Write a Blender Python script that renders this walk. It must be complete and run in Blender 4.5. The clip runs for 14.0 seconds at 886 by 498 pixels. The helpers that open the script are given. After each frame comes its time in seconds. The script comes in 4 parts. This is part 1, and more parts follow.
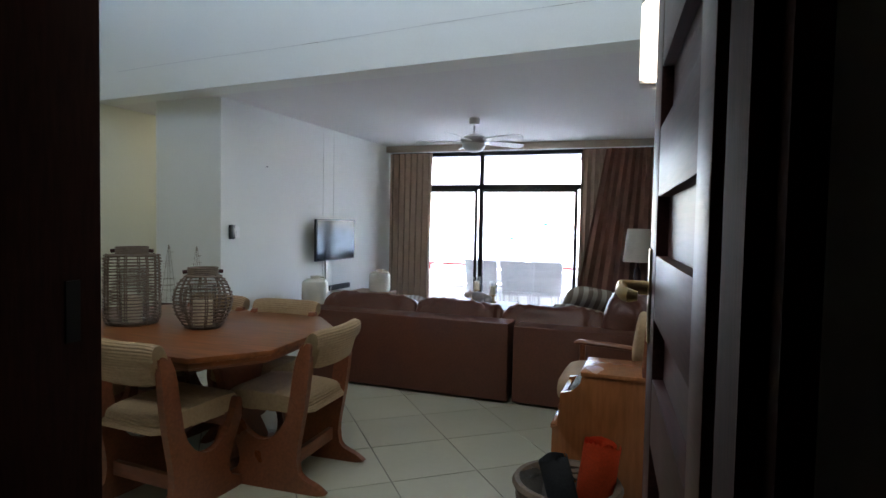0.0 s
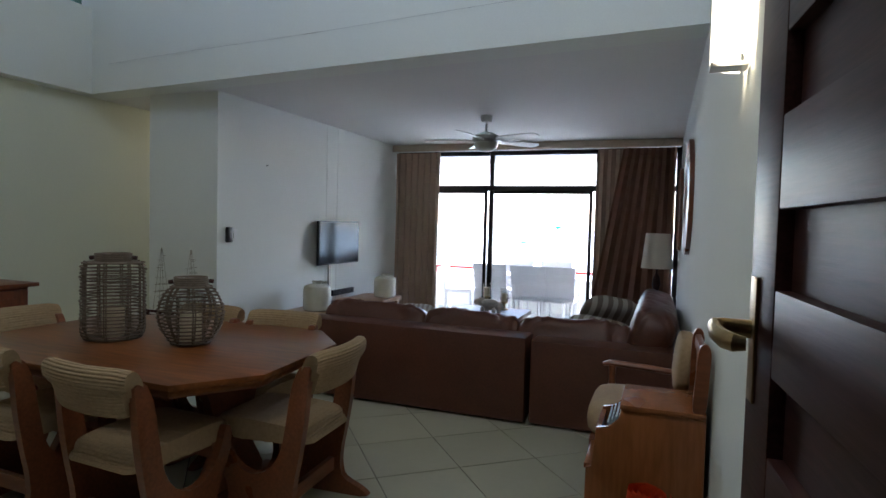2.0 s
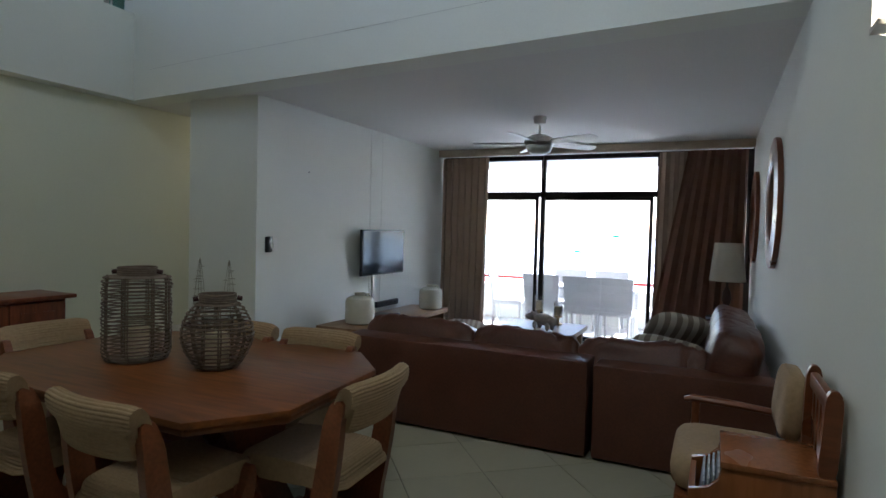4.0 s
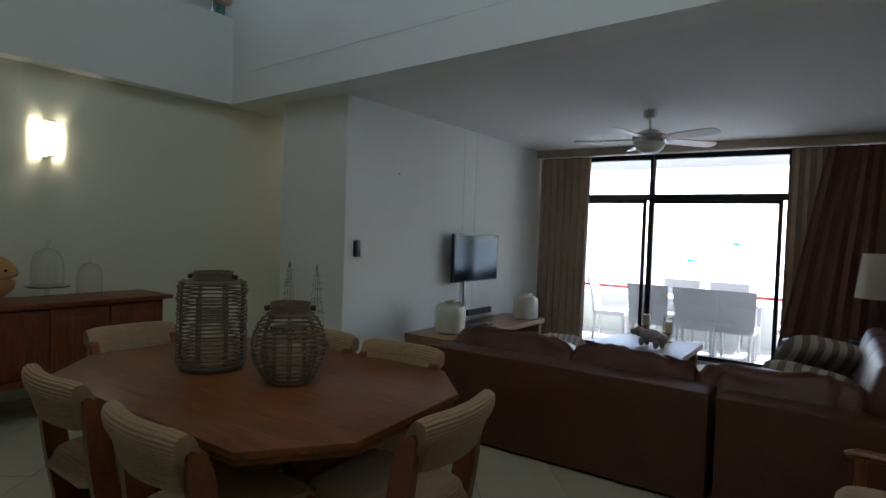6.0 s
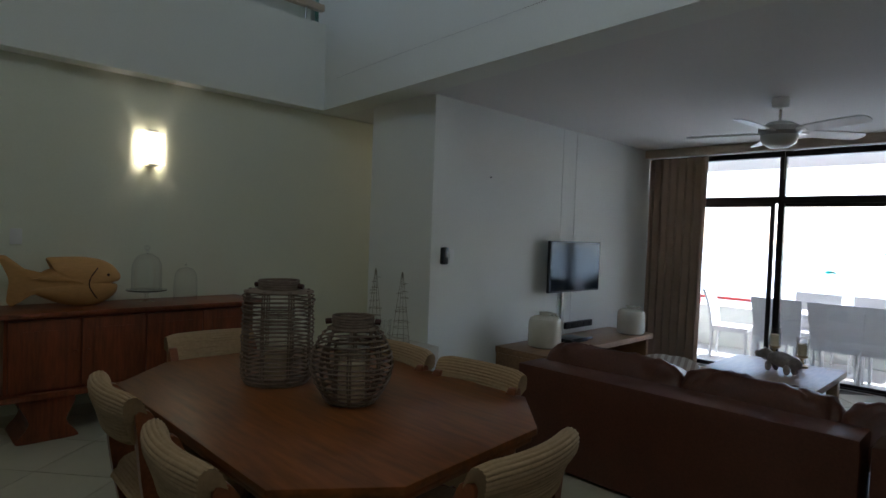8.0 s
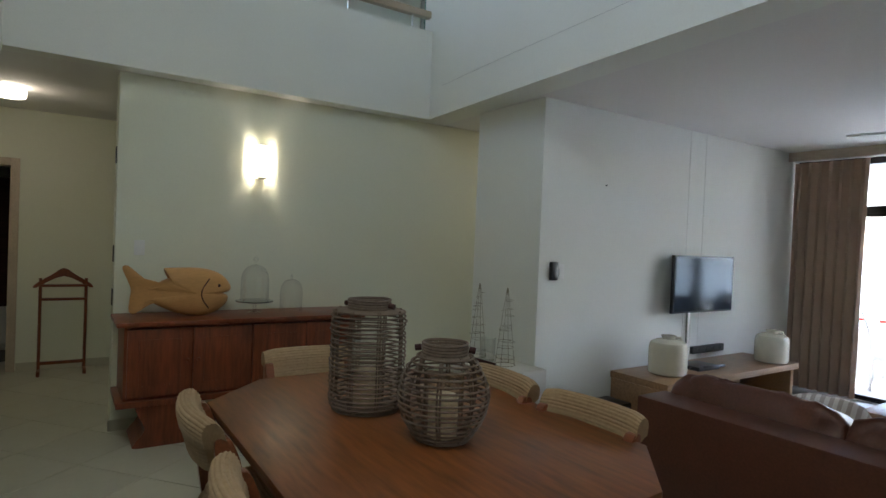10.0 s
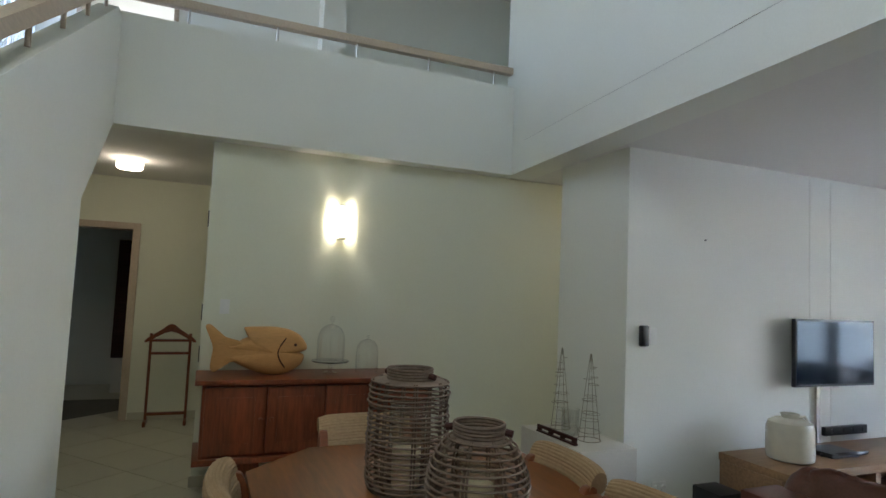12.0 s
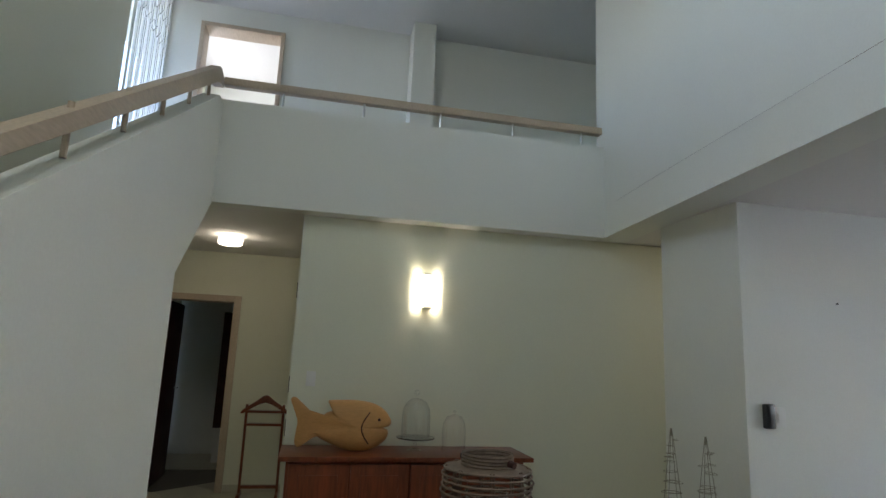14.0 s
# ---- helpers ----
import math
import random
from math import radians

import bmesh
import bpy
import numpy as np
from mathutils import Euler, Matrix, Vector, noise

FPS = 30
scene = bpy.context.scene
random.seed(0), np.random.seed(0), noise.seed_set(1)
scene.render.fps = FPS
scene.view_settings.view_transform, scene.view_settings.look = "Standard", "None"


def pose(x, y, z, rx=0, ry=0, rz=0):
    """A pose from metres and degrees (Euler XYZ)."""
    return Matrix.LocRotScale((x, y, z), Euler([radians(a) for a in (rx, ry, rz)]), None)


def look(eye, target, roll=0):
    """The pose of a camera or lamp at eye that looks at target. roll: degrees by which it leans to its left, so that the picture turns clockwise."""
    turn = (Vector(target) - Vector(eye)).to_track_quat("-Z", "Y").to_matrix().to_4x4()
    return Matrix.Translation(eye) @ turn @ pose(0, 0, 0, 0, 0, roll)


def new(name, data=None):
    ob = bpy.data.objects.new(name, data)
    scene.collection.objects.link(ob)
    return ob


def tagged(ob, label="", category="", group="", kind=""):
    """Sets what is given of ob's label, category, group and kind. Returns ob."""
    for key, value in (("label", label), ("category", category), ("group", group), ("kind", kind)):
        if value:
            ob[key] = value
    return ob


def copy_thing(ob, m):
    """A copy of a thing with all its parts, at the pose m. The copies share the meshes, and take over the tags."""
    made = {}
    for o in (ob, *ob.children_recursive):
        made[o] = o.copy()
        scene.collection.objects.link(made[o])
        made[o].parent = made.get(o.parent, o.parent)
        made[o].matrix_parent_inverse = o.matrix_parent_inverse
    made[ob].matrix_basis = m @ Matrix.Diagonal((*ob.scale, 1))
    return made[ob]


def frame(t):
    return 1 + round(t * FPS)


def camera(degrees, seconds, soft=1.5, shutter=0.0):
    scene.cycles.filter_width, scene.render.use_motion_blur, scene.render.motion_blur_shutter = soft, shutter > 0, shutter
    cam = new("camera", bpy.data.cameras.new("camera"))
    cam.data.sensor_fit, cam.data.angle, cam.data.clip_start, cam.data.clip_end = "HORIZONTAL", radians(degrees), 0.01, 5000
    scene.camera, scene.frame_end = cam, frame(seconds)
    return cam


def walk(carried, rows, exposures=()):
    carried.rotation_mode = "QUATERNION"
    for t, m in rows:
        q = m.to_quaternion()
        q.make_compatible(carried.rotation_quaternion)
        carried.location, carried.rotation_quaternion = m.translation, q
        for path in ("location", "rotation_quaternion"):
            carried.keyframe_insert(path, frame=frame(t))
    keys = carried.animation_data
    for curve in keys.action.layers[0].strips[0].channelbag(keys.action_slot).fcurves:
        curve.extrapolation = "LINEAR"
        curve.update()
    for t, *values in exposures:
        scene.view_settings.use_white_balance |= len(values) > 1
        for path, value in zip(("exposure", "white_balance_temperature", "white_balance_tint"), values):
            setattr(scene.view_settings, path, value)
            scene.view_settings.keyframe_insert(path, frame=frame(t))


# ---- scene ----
# ---- camera ----
cam = camera(74.9, 14.0)
PATH = [
    (0, (0.495, 1.345, 1.392), (-0.199, 3.219, 1.306), 1.1),
    (0.5, (0.446, 1.440, 1.385), (-0.248, 3.313, 1.300), 1.1),
    (1, (0.390, 1.522, 1.398), (-0.304, 3.396, 1.312), 1.2),
    (1.5, (0.342, 1.603, 1.413), (-0.352, 3.477, 1.325), 1.4),
    (2, (0.312, 1.657, 1.425), (-0.394, 3.527, 1.339), 1.5),
    (4.5, (0.105, 2.102, 1.448), (-0.809, 3.879, 1.384), 1.6),
    (5, (0.072, 2.197, 1.451), (-0.916, 3.935, 1.386), 1.8),
    (5.5, (0.031, 2.272, 1.45), (-1.04, 3.96, 1.388), 1.9),
    (6, (0.004, 2.329, 1.454), (-1.139, 3.969, 1.391), 2.0),
    (6.5, (-0.008, 2.429, 1.467), (-1.221, 4.018, 1.403), 2.0),
    (7, (-0.034, 2.523, 1.466), (-1.303, 4.068, 1.406), 2.0),
    (7.5, (-0.055, 2.595, 1.479), (-1.395, 4.079, 1.419), 2.2),
    (8, (-0.096, 2.654, 1.459), (-1.517, 4.061, 1.405), 2.1),
    (10.5, (-0.312, 2.943, 1.493), (-2.022, 3.98, 1.489), 2.4),
    (11, (-0.326, 3.023, 1.495), (-2.079, 3.986, 1.54), 2.4),
    (11.5, (-0.322, 3.117, 1.532), (-2.121, 3.986, 1.619), 2.5),
    (12, (-0.312, 3.208, 1.535), (-2.158, 3.965, 1.673), 2.5),
    (12.5, (-0.309, 3.253, 1.532), (-2.185, 3.919, 1.721), 2.7),
    (13, (-0.322, 3.252, 1.547), (-2.217, 3.846, 1.78), 2.6),
    (13.5, (-0.377, 3.271, 1.553), (-2.286, 3.788, 1.85), 2.5),
    (14, (-0.452, 3.349, 1.554), (-2.375, 3.768, 1.912), 2.5),
]
EXPOSURES = [(0, 3.6, 5850, 18), (2, 3.1, 5850, 17), (5, 2.8, 6000, 15), (7.5, 2.2, 6050, 15), (8, 2.25, 6050, 15), (10.5, 3.5, 6200, 16), (12, 3.55, 6220, 16), (14, 3.25, 6250, 17)]
walk(cam, [(t, look(eye, target, roll)) for t, eye, target, roll in PATH], EXPOSURES)

# ---- world and light ----
SUN_UP, SUN_TURN = radians(52), radians(12)
world = bpy.data.worlds.new("sky_world")
scene.world = world
world.use_nodes = True
wn = world.node_tree.nodes
sky = wn.new("ShaderNodeTexSky")
sky.sky_type = "NISHITA"
sky.sun_disc = False
sky.sun_elevation = SUN_UP
sky.sun_rotation = SUN_TURN
world.node_tree.links.new(sky.outputs[0], wn["Background"].inputs[0])
wn["Background"].inputs[1].default_value = 0.15


def lamp(name, kind, m, energy, colour, **more):
    data = bpy.data.lights.new(name, kind)
    data.energy, data.color = energy, colour
    for key, value in more.items():
        if key == "size":
            data.shape, data.size, data.size_y = "RECTANGLE", value[0], value[1]
        elif key == "angle":
            data.angle = value
        elif key == "radius":
            data.shadow_soft_size = value
    ob = new(name, data)
    ob.matrix_world = m
    return ob


lamp("sun", "SUN", look((0, 0, 30), (0 - math.sin(SUN_TURN) * 10, -math.cos(SUN_TURN) * 10, 30 - math.tan(SUN_UP) * 10)), 4.6, (1.0, 0.98, 0.96), angle=radians(0.5))
# added fill lamp hung inside the room; no high window is known here
lamp("upper_fill_light", "AREA", pose(-0.85, 2.42, 4.72, 38, 0, 0), 2.7, (0.94, 1.0, 0.85), size=(2.0, 1.1))


# ---- materials ----
def material(name, colour, rough=0.6, metal=0.0, grain=40.0, vary=0.12, stretch=(1, 1, 1), bump=0.15, blotch=2.5, spec=0.5, second=None, island=0.0, rvar=0.08, boards=None):
    """Two scales of noise over a base colour, with fine relief."""
    m = bpy.data.materials.new(name)
    m.use_nodes = True
    nodes, links = m.node_tree.nodes, m.node_tree.links
    b = nodes["Principled BSDF"]
    co = nodes.new("ShaderNodeTexCoord")
    mp = nodes.new("ShaderNodeMapping")
    mp.inputs["Scale"].default_value = stretch
    links.new(co.outputs["Object"], mp.inputs[0])
    fine, wide = nodes.new("ShaderNodeTexNoise"), nodes.new("ShaderNodeTexNoise")
    fine.inputs["Scale"].default_value, fine.inputs["Detail"].default_value = grain, 5
    wide.inputs["Scale"].default_value, wide.inputs["Detail"].default_value = blotch, 3
    links.new(mp.outputs[0], fine.inputs[0])
    if boards:
        mb = nodes.new("ShaderNodeMapping")
        mb.inputs["Scale"].default_value = boards
        links.new(co.outputs["Object"], mb.inputs[0])
        links.new(mb.outputs[0], wide.inputs[0])
    else:
        links.new(co.outputs["Object"], wide.inputs[0])
    mix = nodes.new("ShaderNodeMix")
    mix.data_type = "FLOAT"
    mix.inputs[0].default_value = 0.45
    links.new(fine.outputs[0], mix.inputs[2])
    links.new(wide.outputs[0], mix.inputs[3])
    ramp = nodes.new("ShaderNodeValToRGB")
    dark = [c * (1 - vary) for c in colour] if second is None else second
    ramp.color_ramp.elements[0].position, ramp.color_ramp.elements[1].position = 0.32, 0.68
    ramp.color_ramp.elements[0].color = (*dark, 1)
    ramp.color_ramp.elements[1].color = (*[min(1, c * (1 + vary)) for c in colour], 1)
    links.new(mix.outputs[0], ramp.inputs[0])
    out = ramp.outputs[0]
    if island:
        info, hsv, mr = nodes.new("ShaderNodeObjectInfo"), nodes.new("ShaderNodeHueSaturation"), nodes.new("ShaderNodeMapRange")
        mr.inputs[3].default_value, mr.inputs[4].default_value = 1 - island, 1 + island
        links.new(info.outputs["Random"], mr.inputs[0])
        links.new(mr.outputs[0], hsv.inputs["Value"])
        links.new(out, hsv.inputs["Color"])
        out = hsv.outputs[0]
    links.new(out, b.inputs["Base Color"])
    b.inputs["Metallic"].default_value = metal
    b.inputs["Specular IOR Level"].default_value = spec
    rr = nodes.new("ShaderNodeMapRange")
    rr.inputs[3].default_value, rr.inputs[4].default_value = max(0.02, rough - rvar), min(1, rough + rvar)
    links.new(wide.outputs[0], rr.inputs[0])
    links.new(rr.outputs[0], b.inputs["Roughness"])
    if bump:
        bp = nodes.new("ShaderNodeBump")
        bp.inputs["Strength"].default_value, bp.inputs["Distance"].default_value = bump, 0.004
        links.new(fine.outputs[0], bp.inputs["Height"])
        links.new(bp.outputs[0], b.inputs["Normal"])
    return m


def glass(name, colour=(1, 1, 1), rough=0.0, thin=True):
    m = bpy.data.materials.new(name)
    m.use_nodes = True
    nodes, links = m.node_tree.nodes, m.node_tree.links
    nodes.remove(nodes["Principled BSDF"])
    out = nodes["Material Output"]
    if thin:
        lw, pw, fr, tr, gl, mx = (nodes.new(n) for n in ("ShaderNodeLayerWeight", "ShaderNodeMath", "ShaderNodeMath", "ShaderNodeBsdfTransparent", "ShaderNodeBsdfGlossy", "ShaderNodeMixShader"))
        pw.operation, pw.inputs[1].default_value = "POWER", 2.0
        fr.operation, fr.inputs[1].default_value, fr.inputs[2].default_value = "MULTIPLY_ADD", 0.9, 0.07
        links.new(lw.outputs["Facing"], pw.inputs[0])
        links.new(pw.outputs[0], fr.inputs[0])
        tr.inputs[0].default_value = (*colour, 1)
        gl.inputs["Roughness"].default_value = rough
        links.new(fr.outputs[0], mx.inputs[0])
        links.new(tr.outputs[0], mx.inputs[1])
        links.new(gl.outputs[0], mx.inputs[2])
        links.new(mx.outputs[0], out.inputs[0])
    else:
        g = nodes.new("ShaderNodeBsdfGlass")
        g.inputs["Color"].default_value = (*colour, 1)
        g.inputs["Roughness"].default_value = rough
        links.new(g.outputs[0], out.inputs[0])
    return m


def glow(name, colour, strength):
    m = bpy.data.materials.new(name)
    m.use_nodes = True
    b = m.node_tree.nodes["Principled BSDF"]
    b.inputs["Base Color"].default_value = (0.85, 0.85, 0.8, 1)
    b.inputs["Emission Color"].default_value = (*colour, 1)
    b.inputs["Emission Strength"].default_value = strength
    return m


# blue of the reflected sky, put into the colour of the screen's gloss
REFLECTION_TINT = (0.55, 0.78, 1.0, 1)
PLASTER = material("white_plaster", (0.77, 0.78, 0.73), 0.85, grain=90, vary=0.03, bump=0.06, blotch=1.2)
CREAM = material("cream_plaster", (0.74, 0.75, 0.62), 0.85, grain=90, vary=0.03, bump=0.06, blotch=1.2)
CEIL = material("ceiling_paint", (0.74, 0.73, 0.71), 0.9, grain=70, vary=0.03, bump=0.08, blotch=0.8)
TILE = material("cream_floor_tile", (0.49, 0.465, 0.36), 0.30, grain=22, vary=0.035, rvar=0.012, bump=0.02, blotch=4, island=0.05)
DECK = material("pale_balcony_tile", (0.60, 0.60, 0.58), 0.5, grain=22, vary=0.05, bump=0.02, blotch=4)
GROUT = material("grout", (0.16, 0.15, 0.13), 0.9, grain=60, vary=0.2)
DARKWOOD = material("dark_stained_wood", (0.050, 0.017, 0.014), 0.42, grain=20, vary=0.5, stretch=(5, 0.4, 6), bump=0.14, blotch=3, spec=0.22)
FRAMEWOOD = material("dark_frame_wood", (0.036, 0.012, 0.009), 0.8, grain=26, vary=0.35, stretch=(5, 5, 0.5), bump=0.14, blotch=3, spec=0.08)
REDWOOD = material("reddish_polished_wood", (0.20, 0.062, 0.024), 0.3, grain=9, vary=0.3, stretch=(1, 7, 7), bump=0.1, blotch=3)
TABLEWOOD = material("polished_table_wood", (0.185, 0.058, 0.015), 0.32, grain=6, vary=0.5, stretch=(0.8, 6, 6), bump=0.0, blotch=1.6, spec=0.3, boards=(0.3, 3.4, 1), rvar=0.01)
SIDEWOOD = material("cherry_sideboard_wood", (0.175, 0.042, 0.015), 0.35, grain=8, vary=0.5, stretch=(7, 7, 0.8), bump=0.12, blotch=3, boards=(1, 3.0, 0.5))
OAK = material("oak_veneer", (0.30, 0.17, 0.085), 0.4, grain=12, vary=0.28, stretch=(5, 0.6, 5), bump=0.12)
HONEY = material("honey_varnished_wood", (0.30, 0.105, 0.034), 0.25, grain=9, vary=0.25, stretch=(6, 6, 0.8), bump=0.08)
RAILWOOD = material("pale_rail_wood", (0.50, 0.40, 0.30), 0.45, grain=14, vary=0.15, stretch=(1, 6, 6), bump=0.08)
FISHWOOD = material("carved_yellow_wood", (0.50, 0.26, 0.085), 0.5, grain=24, vary=0.12, stretch=(4, 1, 4), bump=0.12)
CORD = material("cream_corduroy", (0.37, 0.25, 0.14), 0.95, grain=60, vary=0.15, bump=0.4)
LEATHER = material("brown_leather", (0.100, 0.032, 0.017), 0.45, grain=75, vary=0.22, bump=0.3, blotch=5)
CURTAIN = material("beige_curtain_cloth", (0.45, 0.32, 0.24), 0.9, grain=120, vary=0.12, bump=0.3)
CURTAIN2 = material("brown_curtain_cloth", (0.22, 0.105, 0.07), 0.85, grain=120, vary=0.15, bump=0.3)
ALU = material("dark_bronze_aluminium", (0.02, 0.017, 0.016), 0.4, metal=0.4, grain=30, vary=0.2, bump=0.05)
WHITEMETAL = material("white_enamel", (0.72, 0.72, 0.70), 0.35, grain=40, vary=0.04, bump=0.03)
STEEL = material("brushed_steel", (0.55, 0.54, 0.52), 0.3, metal=1.0, grain=50, vary=0.1, bump=0.05)
BRASS = material("aged_brass", (0.45, 0.33, 0.18), 0.35, metal=1.0, grain=50, vary=0.15, bump=0.05)
BLACK = material("black_plastic", (0.012, 0.012, 0.014), 0.35, grain=60, vary=0.2, bump=0.05)
# base also made slightly blue to carry the window's reflection
SCREEN = material("tv_glass", (0.006, 0.009, 0.016), 0.10, grain=10, vary=0.1, bump=0.0, spec=0.22)
SCREEN.node_tree.nodes["Principled BSDF"].inputs["Specular Tint"].default_value = REFLECTION_TINT
CERAMIC = material("ivory_ceramic", (0.66, 0.62, 0.50), 0.22, grain=16, vary=0.06, bump=0.05)
WICKER = material("grey_brown_cane", (0.17, 0.12, 0.088), 0.7, grain=50, vary=0.3, bump=0.4)
CANDLE = material("ivory_wax", (0.78, 0.68, 0.47), 0.5, grain=20, vary=0.06, bump=0.05)
STONE = material("grey_carved_stone", (0.38, 0.33, 0.30), 0.7, grain=30, vary=0.25, bump=0.4)
SHADE = material("linen_lampshade", (0.62, 0.56, 0.46), 0.9, grain=90, vary=0.06, bump=0.2)
CLOTH = material("white_linen_cloth", (0.60, 0.57, 0.51), 0.9, grain=110, vary=0.06, bump=0.3)
WHITEWEAVE = material("white_woven_resin", (0.56, 0.56, 0.56), 0.6, grain=150, vary=0.08, bump=0.5)
ORANGE = material("orange_towel", (0.82, 0.10, 0.02), 0.95, grain=110, vary=0.15, bump=0.6)
GREYTOWEL = material("charcoal_towel", (0.10, 0.10, 0.115), 0.95, grain=110, vary=0.2, bump=0.6)
PALETOWEL = material("pale_grey_towel", (0.40, 0.37, 0.34), 0.95, grain=110, vary=0.15, bump=0.6)
WIRE = material("dull_wire", (0.30, 0.28, 0.22), 0.5, metal=0.5, grain=40, vary=0.2, bump=0.1)
RED = material("red_painted_steel", (0.55, 0.04, 0.03), 0.45, grain=30, vary=0.08, bump=0.05)
# lightened, so that bright haze and glare sit in the water's colour
SEA = material("sea_water", (0.30, 0.36, 0.38), 0.25, grain=0.4, vary=0.3, bump=0.3, blotch=0.02)
WALLPLASTIC = material("white_switch_plastic", (0.78, 0.78, 0.75), 0.4, grain=30, vary=0.02, bump=0.0)
MAGAZINE = material("printed_paper", (0.5, 0.52, 0.55), 0.5, grain=45, vary=0.6, bump=0.0, blotch=30)
TEAL = glass("teal_decal_film", (0.05, 0.45, 0.45))
PANE = glass("window_glass", (0.97, 0.98, 0.98))
CLEAR = glass("clear_glass", (0.985, 0.99, 0.985))
MIRROR = material("mirror_silver", (0.85, 0.86, 0.86), 0.02, metal=1.0, grain=5, vary=0.01, bump=0.0)
LAMPGLASS = glow("lit_frosted_glass", (1.0, 0.87, 0.60), 0.38)
HALLGLASS = glow("lit_opal_glass", (1.0, 0.88, 0.66), 0.9)


# ---- building helpers ----
def finish(name, bm, mat, smooth=True, bevel=0.0):
    if bevel:
        bmesh.ops.bevel(bm, geom=list(bm.edges), offset=bevel, segments=2, affect="EDGES", profile=0.6)
    bmesh.ops.recalc_face_normals(bm, faces=bm.faces)
    me = bpy.data.meshes.new(name)
    bm.to_mesh(me)
    bm.free()
    me.materials.append(mat)
    if smooth:
        me.shade_smooth()
        me.set_sharp_from_angle(angle=radians(38))
    return me


def part(name, bm, mat, parent=None, label="", bevel=0.0, smooth=True, at=None):
    ob = new(name, finish(name, bm, mat, smooth, bevel))
    if at is not None:
        ob.matrix_basis = at
    ob.parent = parent
    if label:
        tagged(ob, label)
    return ob


def thing(name, label, category, m=None, group="", kind=""):
    ob = new(name)
    if m is not None:
        ob.matrix_basis = m
    return tagged(ob, label, category, group, kind)


def setting(name, bm, mat, label, category, bevel=0.0):
    return tagged(part(name, bm, mat, None, "", bevel), label, category, kind="structure")


def box(x0, x1, y0, y1, z0, z1, bm=None):
    bm = bm or bmesh.new()
    v = [bm.verts.new((x, y, z)) for x in (x0, x1) for y in (y0, y1) for z in (z0, z1)]
    for f in ((0, 1, 3, 2), (4, 6, 7, 5), (0, 4, 5, 1), (2, 3, 7, 6), (0, 2, 6, 4), (1, 5, 7, 3)):
        bm.faces.new([v[i] for i in f])
    return bm


def lathe(profile, n=24, bm=None, centre=(0, 0), arc=None):
    """Turns (radius, height) pairs about the upright axis."""
    bm = bm or bmesh.new()
    rings = []
    for r, z in profile:
        if r < 1e-5:
            rings.append([bm.verts.new((centre[0], centre[1], z))])
        else:
            rings.append([bm.verts.new((centre[0] + r * math.cos(2 * math.pi * i / n), centre[1] + r * math.sin(2 * math.pi * i / n), z)) for i in range(n)])
    for a, b in zip(rings, rings[1:]):
        for i in range(n):
            j = (i + 1) % n
            if len(a) == 1 and len(b) > 1:
                bm.faces.new((a[0], b[i], b[j]))
            elif len(b) == 1 and len(a) > 1:
                bm.faces.new((a[i], a[j], b[0]))
            elif len(a) > 1:
                bm.faces.new((a[i], a[j], b[j], b[i]))
    return bm


def tube(points, r, n=8, bm=None, closed=False, flat=1.0):
    """A round bar along points; r may be a list."""
    bm = bm or bmesh.new()
    pts = [Vector(p) for p in points]
    rings = []
    for i, p in enumerate(pts):
        a = pts[i - 1] if i or closed else p
        b = pts[(i + 1) % len(pts)] if i < len(pts) - 1 or closed else p
        d = (b - a).normalized()
        up = Vector((0, 0, 1)) if abs(d.z) < 0.9 else Vector((0, 1, 0))
        s = d.cross(up).normalized()
        u = s.cross(d)
        rad = r[i] if isinstance(r, (list, tuple)) else r
        rings.append([bm.verts.new(p + rad * (math.cos(2 * math.pi * k / n) * s + flat * math.sin(2 * math.pi * k / n) * u)) for k in range(n)])
    pairs = list(zip(rings, rings[1:])) + ([(rings[-1], rings[0])] if closed else [])
    for a, b in pairs:
        for k in range(n):
            bm.faces.new((a[k], a[(k + 1) % n], b[(k + 1) % n], b[k]))
    if not closed:
        bm.faces.new(rings[0])
        bm.faces.new(list(reversed(rings[-1])))
    return bm


def slab(outline, lo, hi, axis="y", bm=None):
    """A flat outline made thick along an axis; the outline's pairs are the two other axes in order."""
    bm = bm or bmesh.new()
    def at(p, q, d):
        return {"x": (d, p, q), "y": (p, d, q), "z": (p, q, d)}[axis]
    a = [bm.verts.new(at(p, q, lo)) for p, q in outline]
    b = [bm.verts.new(at(p, q, hi)) for p, q in outline]
    bm.faces.new(a)
    bm.faces.new(list(reversed(b)))
    for i in range(len(a)):
        j = (i + 1) % len(a)
        bm.faces.new((a[i], b[i], b[j], a[j]))
    return bm


def curve(points, steps=6):
    """A smooth closed outline through points."""
    out, n = [], len(points)
    for i in range(n):
        p0, p1, p2, p3 = (Vector(points[(i + k) % n]) for k in (-1, 0, 1, 2))
        for s in range(steps):
            t = s / steps
            v = 0.5 * (2 * p1 + (p2 - p0) * t + (2 * p0 - 5 * p1 + 4 * p2 - p3) * t * t + (3 * p1 - p0 - 3 * p2 + p3) * t ** 3)
            out.append((v.x, v.y))
    return out


